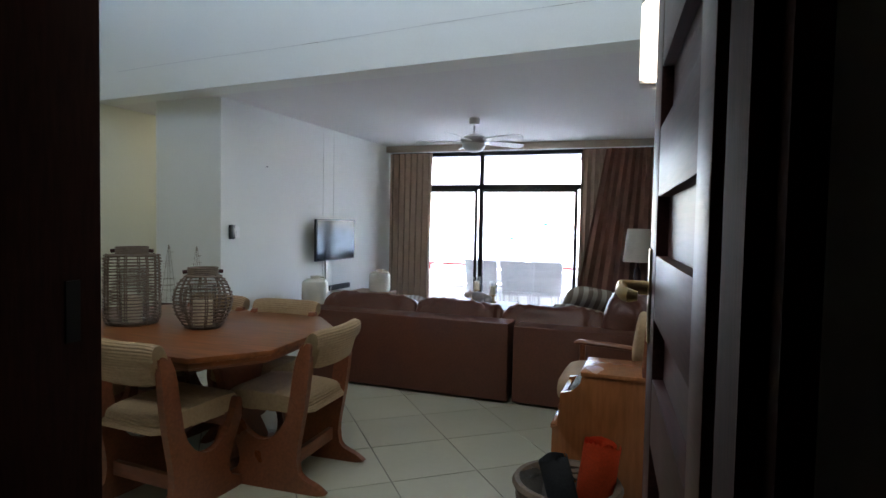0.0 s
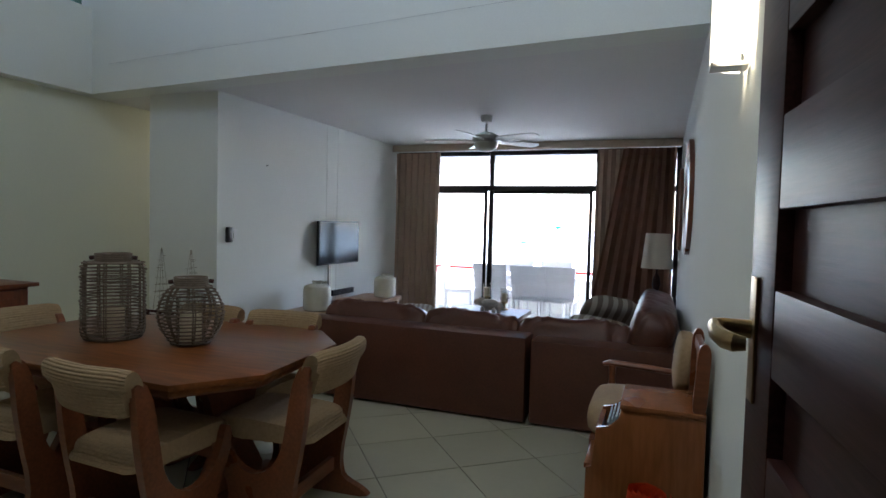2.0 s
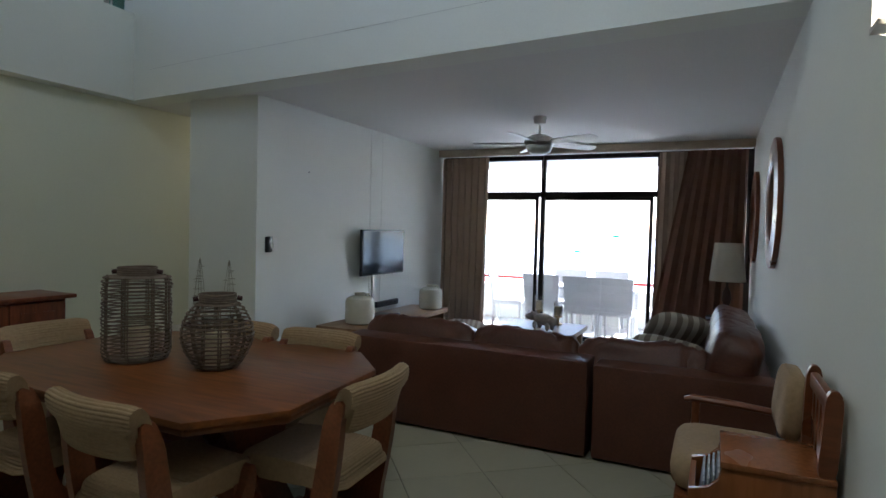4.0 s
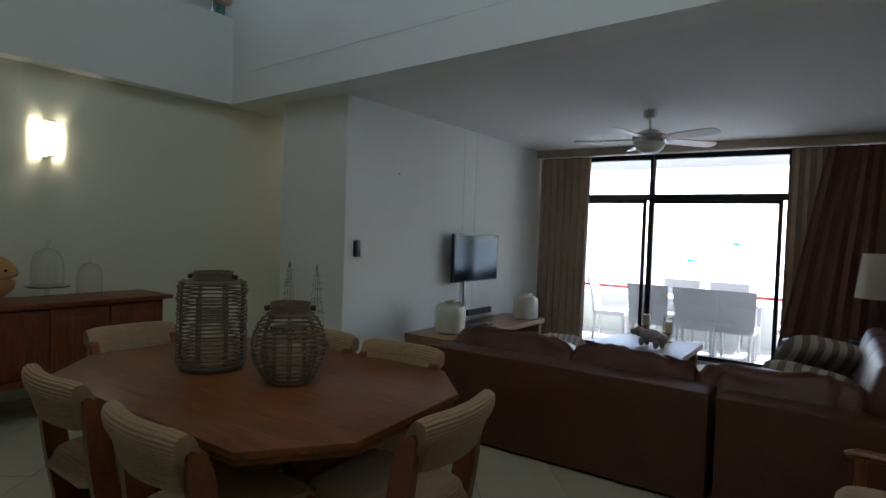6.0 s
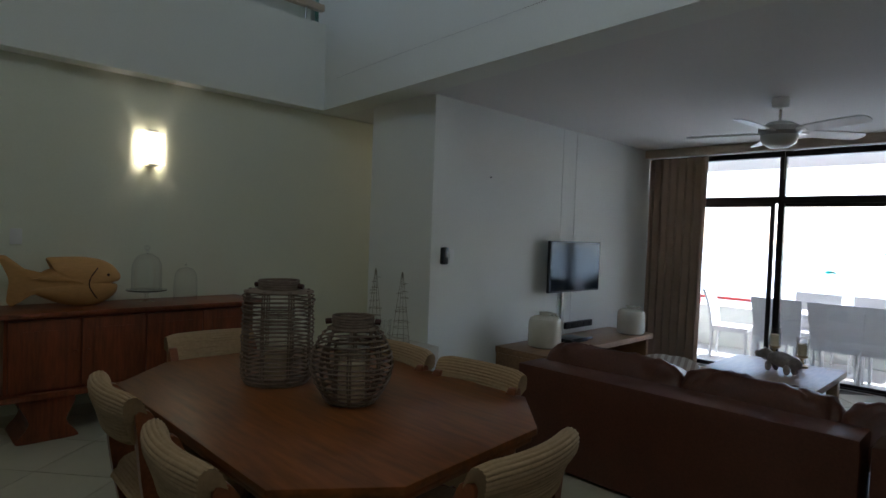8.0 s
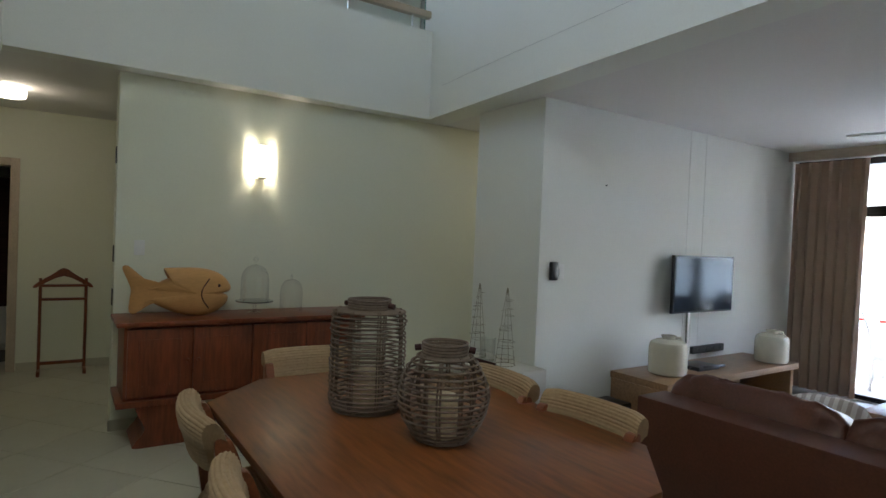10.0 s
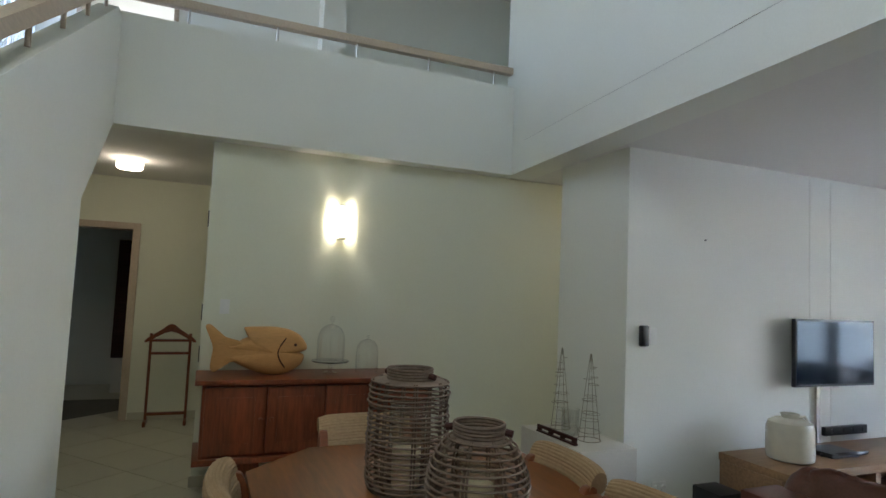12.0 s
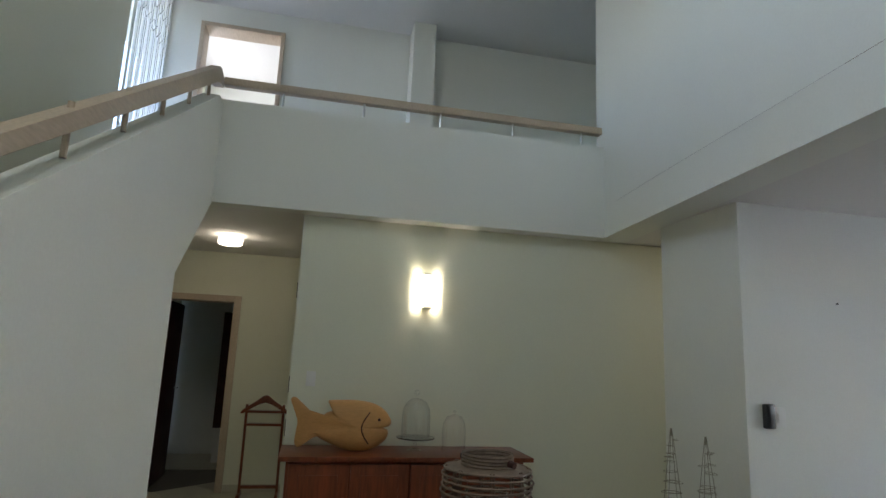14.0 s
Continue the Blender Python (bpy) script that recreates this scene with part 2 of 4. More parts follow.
def pillow(sx, sy, sz, n=14, m=8, crease=0.0, seed=0, power=0.45, ruffle=0.0):
    """A soft cushion: a rounded block with creases."""
    bm = bmesh.new()
    rows = []
    for i in range(m + 1):
        th = -math.pi / 2 + math.pi * i / m
        row = []
        for k in range(n * 2):
            ph = math.pi * k / n
            c = lambda v, p: math.copysign(abs(v) ** p, v)
            x = c(math.cos(th), power) * c(math.cos(ph), power) * sx / 2
            y = c(math.cos(th), power) * c(math.sin(ph), power) * sy / 2
            z = c(math.sin(th), power + 0.25) * sz / 2
            if crease:
                w = noise.noise(Vector((x * 9 + seed, y * 9, z * 9))) * crease + noise.noise(Vector((x * 22, y * 22 + seed, z * 22))) * crease * 0.4
                w -= (0.5 - min(0.5, 3 * abs(noise.noise(Vector((x * 7 + 0.3 * seed, y * 4, z * 5 + seed)))))) * crease * 1.3
                x, y, z = x * (1 + w * 0.4), y * (1 + w * 2), z * (1 + w * 1.3)
            if ruffle and z > 0:
                run = x if sx > sy else y
                up = (z / (sz / 2)) ** 2
                z += ruffle * up * (math.sin(run * 62 + 4 * noise.noise(Vector((run * 8, seed, 0)))) * 0.6 + noise.noise(Vector((run * 26, seed, 2))))
            row.append(bm.verts.new((x, y, z)))
        rows.append(row)
    for a, b in zip(rows, rows[1:]):
        for k in range(n * 2):
            j = (k + 1) % (n * 2)
            bm.faces.new((a[k], a[j], b[j], b[k]))
    bmesh.ops.remove_doubles(bm, verts=bm.verts, dist=1e-5)
    return bm


# ---- the large structure ----
RX, TX, PY, BY, WY, CZ, SX, WX, UZ = 0.52, -3.53, 5.915, 5.745, 9.80, 2.59, -4.88, -5.04, 5.22
HX, SY, FY = -7.35, 2.55, 2.05
floor = setting("floor", box(-8.6, 2.0, -0.6, 9.95, -0.2, -0.006), GROUT, "dark grout bed under diagonal cream floor tiles", "floor")
setting("wall_right_recess", box(0.64, 0.84, FY, 2.96, 0, UZ + 0.2), PLASTER, "plain white plastered wall behind the door leaf", "wall")
setting("wall_right", box(RX, 0.84, 2.96, 10.0, 0, UZ + 0.2), PLASTER, "plain white plastered wall with two round mirrors", "wall")
setting("wall_tv", box(TX - 0.2, TX, PY + 0.2, 10.0, 0, CZ), PLASTER, "white plastered wall behind the television", "wall")
setting("wall_pier", box(-4.155, TX, PY, PY + 0.2, 0, CZ), PLASTER, "white plastered return of the television wall", "wall")
setting("wall_passage", box(-4.355, -4.155, PY, 9.0, 0, CZ), PLASTER, "white plastered passage wall", "wall")
setting("wall_passage_end", box(WX, -4.355, 8.8, 9.0, 0, CZ), CREAM, "cream plastered end wall of the passage", "wall")
setting("wall_sideboard", box(WX - 0.2, WX, 3.215, 9.0, 0, CZ + 0.01), CREAM, "cream plastered dining wall under the gallery", "wall")
setting("wall_beam", slab([(SX - 0.16, BY - 0.012), (RX + 0.05, 5.25), (RX + 0.05, 5.505), (SX - 0.16, BY + 0.24)], CZ, UZ, "z"), PLASTER, "white plastered upper wall over the living room opening", "wall")
setting("ceiling_living", slab([(WX - 0.2, 5.99), (SX - 0.16, 5.985), (RX + 0.05, 5.505), (RX + 0.05, 10.0), (WX - 0.2, 10.0)], CZ, CZ + 0.2, "z"), CEIL, "flat painted living room ceiling", "ceiling")
# real ceiling, extended out of view to y 9.0 to shut out the sun
setting("ceiling_upper", box(-9.0, RX + 0.2, 0.8, 9.0, UZ, UZ + 0.2), CEIL, "white ceiling of the double-height space", "ceiling")
# front wall with the entrance opening, and an unseen made-up opening above for light
fw = box(-2.2, -0.46, FY - 0.2, FY, 0, 4.0)
box(0.60, 2.0, FY - 0.2, FY, 0, UZ, fw)
box(-0.46, 0.60, FY - 0.2, FY, 2.14, 4.0, fw)
box(-2.2, 0.60, FY - 0.2, FY, 5.1, UZ, fw)
box(-2.2, -1.9, FY - 0.2, FY, 4.0, 5.1, fw)
box(0.2, 0.60, FY - 0.2, FY, 4.0, 5.1, fw)
setting("wall_front", fw, PLASTER, "white plastered front wall with the entrance opening", "wall")
setting("wall_porch", box(-1.4, 2.0, -0.6, -0.4, 0, 2.9), DARKWOOD, "dark wall behind the entrance", "wall")
setting("wall_porch_side", box(-1.4, -1.2, -0.4, FY - 0.2, 0, 2.9), PLASTER, "shaded wall beside the entrance", "wall")
setting("wall_porch_far", box(1.8, 2.0, -0.4, FY - 0.2, 0, 2.9), PLASTER, "shaded wall beside the entrance", "wall")
setting("ceiling_porch", box(-1.4, 2.0, -0.6, FY - 0.2, 2.9, 3.0), CEIL, "shaded porch ceiling", "ceiling")
# gallery slab with its parapet, and the stair wall
setting("gallery_parapet", box(SX - 0.14, SX, SY - 0.12, BY - 0.004, CZ, 3.40), PLASTER, "white plastered gallery parapet", "parapet")
setting("gallery_slab", box(-7.55, SX - 0.14, 0.8, 8.8, CZ, 2.78), CEIL, "gallery floor slab over the hall", "slab")
stair = slab([(-1.32, 0), (-4.03, 0), (-4.03, 1.95), (SX, 2.585), (SX, 3.36), (-4.72, 3.36), (-1.32, 1.46)], SY - 0.12, SY, "y")
setting("stair_wall", stair, PLASTER, "white plastered solid stair balustrade wall", "wall")
for nm, x0, x1, z1 in (("wall_stair_back", -5.56, -2.2, UZ), ("wall_stair_far", -9.0, -6.62, UZ), ("wall_stair_sill", -6.62, -5.56, 2.95)):
    setting(nm, box(x0, x1, 1.42, 1.58, 0, z1), CREAM, "cream plastered wall beside the stairs", "wall")
setting("wall_stair_end", box(-2.4, -2.2, 1.58, FY - 0.2, 0, UZ), CREAM, "cream plastered wall at the stair foot", "wall")
# hall behind the dining wall
setting("wall_hall", box(HX - 0.2, HX, 3.3, 6.0, 0, CZ), CREAM, "cream plastered hall wall", "wall")
hw = box(HX - 0.2, HX, 2.48, 3.3, 0, CZ)
box(HX - 0.2, HX, 1.58, 1.72, 0, CZ, hw)
box(HX - 0.2, HX, 1.72, 2.48, 2.04, CZ, hw)
setting("wall_hall_door", hw, CREAM, "cream plastered hall wall round a doorway", "wall")
setting("wall_hall_side", box(HX, WX - 0.2, 3.95, 4.1, 0, CZ), CREAM, "cream plastered end of the hall", "wall")
setting("wall_gallery", box(-6.85, -6.65, 2.80, 8.8, 2.78, UZ), PLASTER, "white plastered gallery wall", "wall")
setting("wall_gallery_left", box(-6.85, -6.65, 1.58, 1.92, 2.78, UZ), PLASTER, "white plastered gallery wall", "wall")
setting("wall_gallery_head", box(-6.85, -6.65, 1.92, 2.80, 4.99, UZ), PLASTER, "white plastered gallery wall", "wall")
setting("wall_pilaster", box(-6.65, -6.35, 4.20, 4.45, 2.78, UZ), PLASTER, "white plastered gallery pilaster", "wall")
setting("wall_gallery_end", box(-6.65, SX, 7.0, 7.2, 2.78, UZ), PLASTER, "white plastered gallery end wall", "wall")
# unseen, added to block sky light leaking in over the living room ceiling
setting("wall_gallery_blocker", box(SX - 0.14, SX, 5.995, 7.0, 2.79, UZ), PLASTER, "unseen white wall added to keep sky light off the gallery", "wall")
# window wall
ww = box(TX, RX, WY, WY + 0.2, 2.52, CZ)
setting("wall_window_head", ww, PLASTER, "white lintel over the sliding window", "wall")
setting("ground", box(-900, 900, 30, 2500, -12, -11.5), SEA, "open sea reaching the horizon", "water")


# ---- entrance door ----
frame_set = thing("door_1", "dark stained wooden entrance door frame", "door", kind="structure")
part("jamb", box(-0.46, -0.385, FY - 0.26, FY + 0.01, 0, 2.14), FRAMEWOOD, frame_set, bevel=0.004)
part("jamb", box(0.575, 0.60, FY - 0.26, FY - 0.012, 0, 2.14), FRAMEWOOD, frame_set, bevel=0.004)
part("jamb", box(0.556, 0.575, FY - 0.22, FY - 0.06, 0, 2.10), FRAMEWOOD, frame_set, "door stop strip")
part("head", box(-0.383, 0.575, FY - 0.26, FY + 0.01, 2.085, 2.14), FRAMEWOOD, frame_set, bevel=0.004)
part("strike_plate", box(-0.386, -0.383, FY - 0.055, FY - 0.03, 1.19, 1.29), ALU, frame_set, "steel strike plate")
leaf = thing("entrance_door", "open dark wooden door with six recessed panels", "door", pose(0.548, FY + 0.005, 0.006, 0, 0, 4.5))
LW, LH, LT, ST = 0.88, 2.07, 0.045, 0.17
part("stile", box(0, LT, 0, 0.11, 0, LH), DARKWOOD, leaf, bevel=0.004)
part("stile", box(0, LT, LW - ST, LW, 0, LH), DARKWOOD, leaf, bevel=0.004)
PANELS = [0.225, 0.518, 0.811, 1.104, 1.39, 1.684]
edges = [0.0] + [v for c in PANELS for v in (c - 0.068, c + 0.068)] + [LH]
for lo, hi in zip(edges[0::2], edges[1::2]):
    part("rail", box(0.001, LT - 0.001, 0.11, LW - ST, lo, hi), DARKWOOD, leaf, bevel=0.004)
for c in PANELS:
    part("panel", box(0.026, 0.034, 0.11, LW - ST, c - 0.068, c + 0.068), DARKWOOD, leaf, "rippled recessed panel")
part("lock_plate", box(0.010, 0.036, LW, LW + 0.003, 1.10, 1.34), STEEL, leaf, "steel lock face plate")
for x0, x1, out in ((-0.006, 0, -1), (LT, LT + 0.006, 1)):
    plate = part("handle_plate", box(x0, x1, LW - 0.075, LW - 0.03, 1.10, 1.335), BRASS, leaf, "worn brass handle plate", bevel=0.002)
    hx = x0 if out < 0 else x1
    bow = [(hx, LW - 0.045, 1.235), (hx + out * 0.05, LW - 0.043, 1.236), (hx + out * 0.064, LW - 0.052, 1.235), (hx + out * 0.068, LW - 0.085, 1.232), (hx + out * 0.062, LW - 0.13, 1.228), (hx + out * 0.048, LW - 0.155, 1.226), (hx + out * 0.03, LW - 0.158, 1.226)]
    part("lever", tube(bow, [0.012, 0.012, 0.013, 0.012, 0.012, 0.011, 0.008], 10, flat=1.5), BRASS, plate, "curved brass lever handle")

# ---- sliding window and balcony ----
win = thing("window_1", "wide dark bronze aluminium sliding window with transom", "window", kind="structure")
WL, WR = TX, RX
part("window_frame", box(WL, WR, WY + 0.02, WY + 0.10, 2.44, 2.52), ALU, win, "head rail")
part("window_frame", box(WL, WR, WY + 0.02, WY + 0.10, 1.93, 2.005), ALU, win, "transom")
part("window_frame", box(WL, WR, WY + 0.02, WY + 0.12, 0.0, 0.014), ALU, win, "bottom track")
for x in (WL + 0.03, -2.04, -0.53, WR - 0.03):
    part("mullion", box(x - 0.032, x + 0.032, WY + 0.03, WY + 0.09, 0.014, 2.44), ALU, win)
for x0, x1, y in ((-3.45, -2.10, 0.03), (-2.07, -0.60, 0.065), (-0.50, 0.44, 0.03)):
    sash = part("sash", box(x0, x0 + 0.045, WY + y, WY + y + 0.03, 0.014, 1.93), ALU, win)
    part("sash_stile", box(x1 - 0.045, x1, WY + y, WY + y + 0.03, 0.014, 1.93), ALU, sash)
    part("sash_rail", box(x0 + 0.045, x1 - 0.045, WY + y, WY + y + 0.03, 0.014, 0.045), ALU, sash)
    part("sash_rail", box(x0 + 0.045, x1 - 0.045, WY + y, WY + y + 0.03, 1.89, 1.93), ALU, sash)
    pane = part("pane", box(x0 + 0.045, x1 - 0.045, WY + y + 0.013, WY + y + 0.017, 0.045, 1.89), PANE, win, smooth=False)
    pane.visible_shadow = False
for x0, x1 in ((WL + 0.07, -2.075), (-2.005, -0.565), (-0.495, WR - 0.07)):
    pane = part("pane", box(x0, x1, WY + 0.058, WY + 0.062, 2.005, 2.44), PANE, win, smooth=False)
    pane.visible_shadow = False


def decal(x, z):
    d = slab(curve([(-0.055, 0.0), (-0.02, 0.022), (0.03, 0.016), (0.06, -0.012), (0.045, -0.014), (0.02, -0.006), (-0.02, -0.012)], 4), 0, 0.001, "y")
    ob = part("bird_decal", d, TEAL, None, at=pose(x, WY + 0.076, z))
    tagged(ob, "small teal bird sticker on the window glass", "sticker", "window stickers")


decal(-1.55, 1.19)
decal(-1.05, 1.41)

setting("balcony_floor", box(-5.5, 3.0, 10.0, 12.1, -0.35, -0.12), DECK, "pale tiled balcony floor", "balcony floor")
setting("balcony_soffit", box(-5.5, 3.0, 10.0, 12.25, 2.60, 2.80), CEIL, "white balcony soffit", "ceiling")
setting("balcony_step", box(TX, RX, WY, 10.0, -0.3, 0.0), PLASTER, "window sill step", "sill")
setting("balcony_parapet", box(-5.5, 3.0, 11.98, 12.1, -0.12, 0.50), PLASTER, "low white balcony parapet", "parapet", bevel=0.01)
setting("balcony_wall_left", box(-5.5, -5.3, 10.0, 12.0, -0.12, 2.6), PLASTER, "white balcony dividing wall", "wall")
setting("balcony_wall_right", box(2.8, 3.0, 10.0, 12.0, -0.12, 2.6), PLASTER, "white balcony dividing wall", "wall")
rail = thing("balcony_rail", "red painted steel balcony rail", "railing")
part("top_rail", box(-5.3, 2.8, 12.0, 12.06, 0.60, 0.645), RED, rail, bevel=0.008)
for i in range(7):
    part("post", box(-5.0 + i * 1.25, -4.96 + i * 1.25, 12.01, 12.05, 0.50, 0.60), RED, rail)


def balcony_chair():
    c = thing("balcony_chair", "white woven resin dining chair on the balcony", "chair", group="balcony chairs")
    back = bmesh.new()
    rows = []
    for j in range(9):
        t = j / 8
        y = -0.20 - 0.09 * t * t - 0.02 * t
        rows.append([(-0.25 - 0.025 * t, y, 0.42 + 0.52 * t), (0.25 + 0.025 * t, y, 0.42 + 0.52 * t)])
    f = [[back.verts.new(p) for p in r] for r in rows]
    g = [[back.verts.new((p[0], p[1] - 0.03, p[2])) for p in r] for r in rows]
    for a, b, c2, d in zip(f, f[1:], g, g[1:]):
        back.faces.new((a[0], a[1], b[1], b[0]))
        back.faces.new((c2[1], c2[0], d[0], d[1]))
        back.faces.new((a[0], b[0], d[0], c2[0]))
        back.faces.new((b[1], a[1], c2[1], d[1]))
    back.faces.new((f[-1][0], f[-1][1], g[-1][1], g[-1][0]))
    part("backrest", back, WHITEWEAVE, c)
    part("seat", box(-0.24, 0.24, -0.24, 0.24, 0.38, 0.45), WHITEWEAVE, c, bevel=0.015)
    for x in (-0.21, 0.21):
        for y in (-0.21, 0.21):
            part("leg", tube([(x, y * 1.08, 0), (x, y, 0.39)], [0.018, 0.024], 8), WHITEWEAVE, c)
    return c


bc = balcony_chair()
bc.matrix_basis = pose(-2.20, 10.72, -0.12)
for x, y, a in ((-1.60, 10.70, 2), (-1.13, 10.72, -3), (-2.1, 11.62, 178), (-1.4, 11.62, 182), (-2.95, 11.2, -82), (-0.5, 11.2, 95)):
    copy_thing(bc, pose(x, y, -0.12, 0, 0, a))
bt = thing("balcony_table", "long white woven resin table on the balcony", "table", pose(-1.75, 11.17, -0.12))
part("tabletop", box(-0.85, 0.85, -0.32, 0.32, 0.69, 0.74), WHITEWEAVE, bt, bevel=0.01)
for x in (-0.79, 0.79):
    for y in (-0.27, 0.27):
        part("leg", box(x - 0.04, x + 0.04, y - 0.04, y + 0.04, 0, 0.69), WHITEWEAVE, bt)


def drape(name, label, x0, x1, y, z0, z1, waves, mat, pinch=0.0):
    """A pleated hanging cloth; pinch gathers it towards its outer side lower down."""
    bm = bmesh.new()
    n, m = waves * 10, 14
    grids = []
    for side in (0.0, 0.006):
        rows = []
        for j in range(m + 1):
            t = j / m
            row = []
            for i in range(n + 1):
                u = i / n
                amp = 0.055 * (0.55 + 0.45 * t) * (0.8 + 0.4 * noise.noise(Vector((u * waves * 0.7, 3.1, 0))))
                x = x0 + (x1 - x0) * u - pinch * t * (u if pinch > 0 else u - 1)
                ph = u * waves * 2 * math.pi + 0.5 * noise.noise(Vector((u * 3, t * 1.5, 7)))
                row.append(bm.verts.new((x + 0.008 * math.sin(ph * 2), y + side + amp * math.sin(ph) + 0.01 * noise.noise(Vector((u * 9, t * 3, 1))), z1 + (z0 - z1) * t)))
            rows.append(row)
        grids.append(rows)
    for k, rows in enumerate(grids):
        for a, b in zip(rows, rows[1:]):
            for i in range(n):
                q = (a[i], a[i + 1], b[i + 1], b[i])
                bm.faces.new(q if k == 0 else tuple(reversed(q)))
    for edge in (0, n):
        for j in range(m):
            bm.faces.new((grids[0][j][edge], grids[0][j + 1][edge], grids[1][j + 1][edge], grids[1][j][edge]))
    c = thing(name, label, "curtain")
    part("cloth", bm, mat, c)
    return c


drape("curtain", "drawn-back beige pleated curtain at the window", -3.515, -2.80, WY - 0.10, 0.02, 2.48, 7, CURTAIN, 0.03)
drape("curtain", "drawn-back beige pleated curtain beside a brown one", -0.53, -0.02, WY - 0.10, 0.02, 2.48, 5, CURTAIN, -0.03)
drape("curtain", "dark brown pleated curtain in the window corner", -0.20, 0.45, WY - 0.17, 0.02, 2.48, 7, CURTAIN2, -0.42)
pel = thing("curtain_rail", "cream painted curtain pelmet board under the ceiling", "curtain rail")
part("fascia", box(TX + 0.003, RX - 0.003, WY - 0.23, WY - 0.21, 2.49, CZ - 0.002), RAILWOOD, pel, bevel=0.003)
part("track", box(TX + 0.02, RX - 0.02, WY - 0.14, WY - 0.09, 2.49, 2.52), WHITEMETAL, pel)
part("top_board", box(TX + 0.003, RX - 0.003, WY - 0.21, WY - 0.01, CZ - 0.022, CZ - 0.004), RAILWOOD, pel)


# ---- ceiling fan ----
def ceiling_fan():
    f = thing("ceiling_fan", "white five-blade ceiling fan with a domed hub", "ceiling fan", pose(-1.48, 7.62, CZ))
    part("canopy", lathe([(0, 0), (0.06, 0), (0.065, -0.02), (0.055, -0.07), (0.02, -0.085), (0, -0.085)], 20), WHITEMETAL, f)
    part("downrod", tube([(0, 0, -0.08), (0, 0, -0.19)], 0.012, 8), WHITEMETAL, f)
    part("motor", lathe([(0.02, -0.17), (0.08, -0.185), (0.145, -0.22), (0.15, -0.26), (0.13, -0.285), (0.06, -0.295), (0, -0.295)], 24), STEEL, f)
    part("bowl", lathe([(0.13, -0.287), (0.132, -0.30), (0.115, -0.345), (0.07, -0.375), (0, -0.385)], 24), WHITEMETAL, f, "frosted domed cap")
    part("pull_chain", tube([(0.05, 0, -0.31), (0.05, 0, -0.62)], 0.002, 5), STEEL, f)
    for k in range(5):
        m = pose(0, 0, -0.262, 0, 0, 72 * k + 48)
        b = part("blade", slab(curve([(0.17, -0.05), (0.30, -0.068), (0.57, -0.068), (0.655, -0.05), (0.665, 0.03), (0.60, 0.064), (0.30, 0.056), (0.17, 0.045)], 4), -0.004, 0.004, "z"), WHITEMETAL, f, at=m @ pose(0, 0, 0, -13, 0, 0))
        part("blade_arm", box(0.07, 0.22, -0.022, 0.022, -0.007, 0.0), STEEL, b, "steel blade bracket")
    return f


ceiling_fan()


# ---- television wall ----
tv = thing("television", "black flat television on a wall bracket", "television", pose(TX, 7.905, 1.163))
part("screen", box(0.118, 0.122, -0.455, 0.455, -0.245, 0.245), SCREEN, tv, "dark glossy screen")
part("bezel", box(0.085, 0.1185, -0.47, 0.47, -0.262, 0.262), BLACK, tv, bevel=0.004)
part("back_case", box(0.05, 0.085, -0.30, 0.30, -0.2, 0.14), BLACK, tv, bevel=0.01)
part("bracket", box(0.0, 0.05, -0.10, 0.10, -0.10, 0.10), BLACK, tv)
part("badge", box(0.115, 0.124, -0.03, 0.03, -0.268, -0.262), STEEL, tv)
for y in (7.77, 8.02):
    t = thing("cable_trunking", "thin white cable trunking on the wall", "cable trunking", group="wall cable trunking")
    part("duct", box(TX, TX + 0.0035, y - 0.008, y + 0.008, 0.44, CZ - 0.01), PLASTER, t)
t = thing("cable_duct", "grey cable duct below the television", "cable duct")
part("duct", box(TX, TX + 0.02, 7.82, 7.86, 0.43, 0.93), STEEL, t)
t = thing("socket_strip", "black socket strip on the wall", "socket")
part("strip", box(TX, TX + 0.035, 7.90, 8.42, 0.49, 0.56), BLACK, t, bevel=0.004)
for k in range(4):
    part("socket", lathe([(0, 0), (0.02, 0), (0.022, 0.004), (0.017, 0.004), (0.015, 0.001), (0, 0.001)], 10), BLACK, t, at=pose(TX + 0.035, 7.98 + 0.12 * k, 0.525, 0, 90, 0))
cs = thing("tv_console", "low oak television bench with open shelves", "console table")
part("top", box(TX + 0.02, -2.96, 6.76, 8.80, 0.385, 0.44), OAK, cs, bevel=0.004)
for y in (6.76, 7.72, 8.75):
    part("upright", box(TX + 0.03, -3.01, y, y + 0.05, 0.0, 0.385), OAK, cs, bevel=0.003)
part("shelf", box(TX + 0.03, -3.02, 6.81, 8.75, 0.08, 0.11), OAK, cs)
part("back_panel", box(TX + 0.02, TX + 0.03, 6.81, 8.75, 0.08, 0.385), OAK, cs)


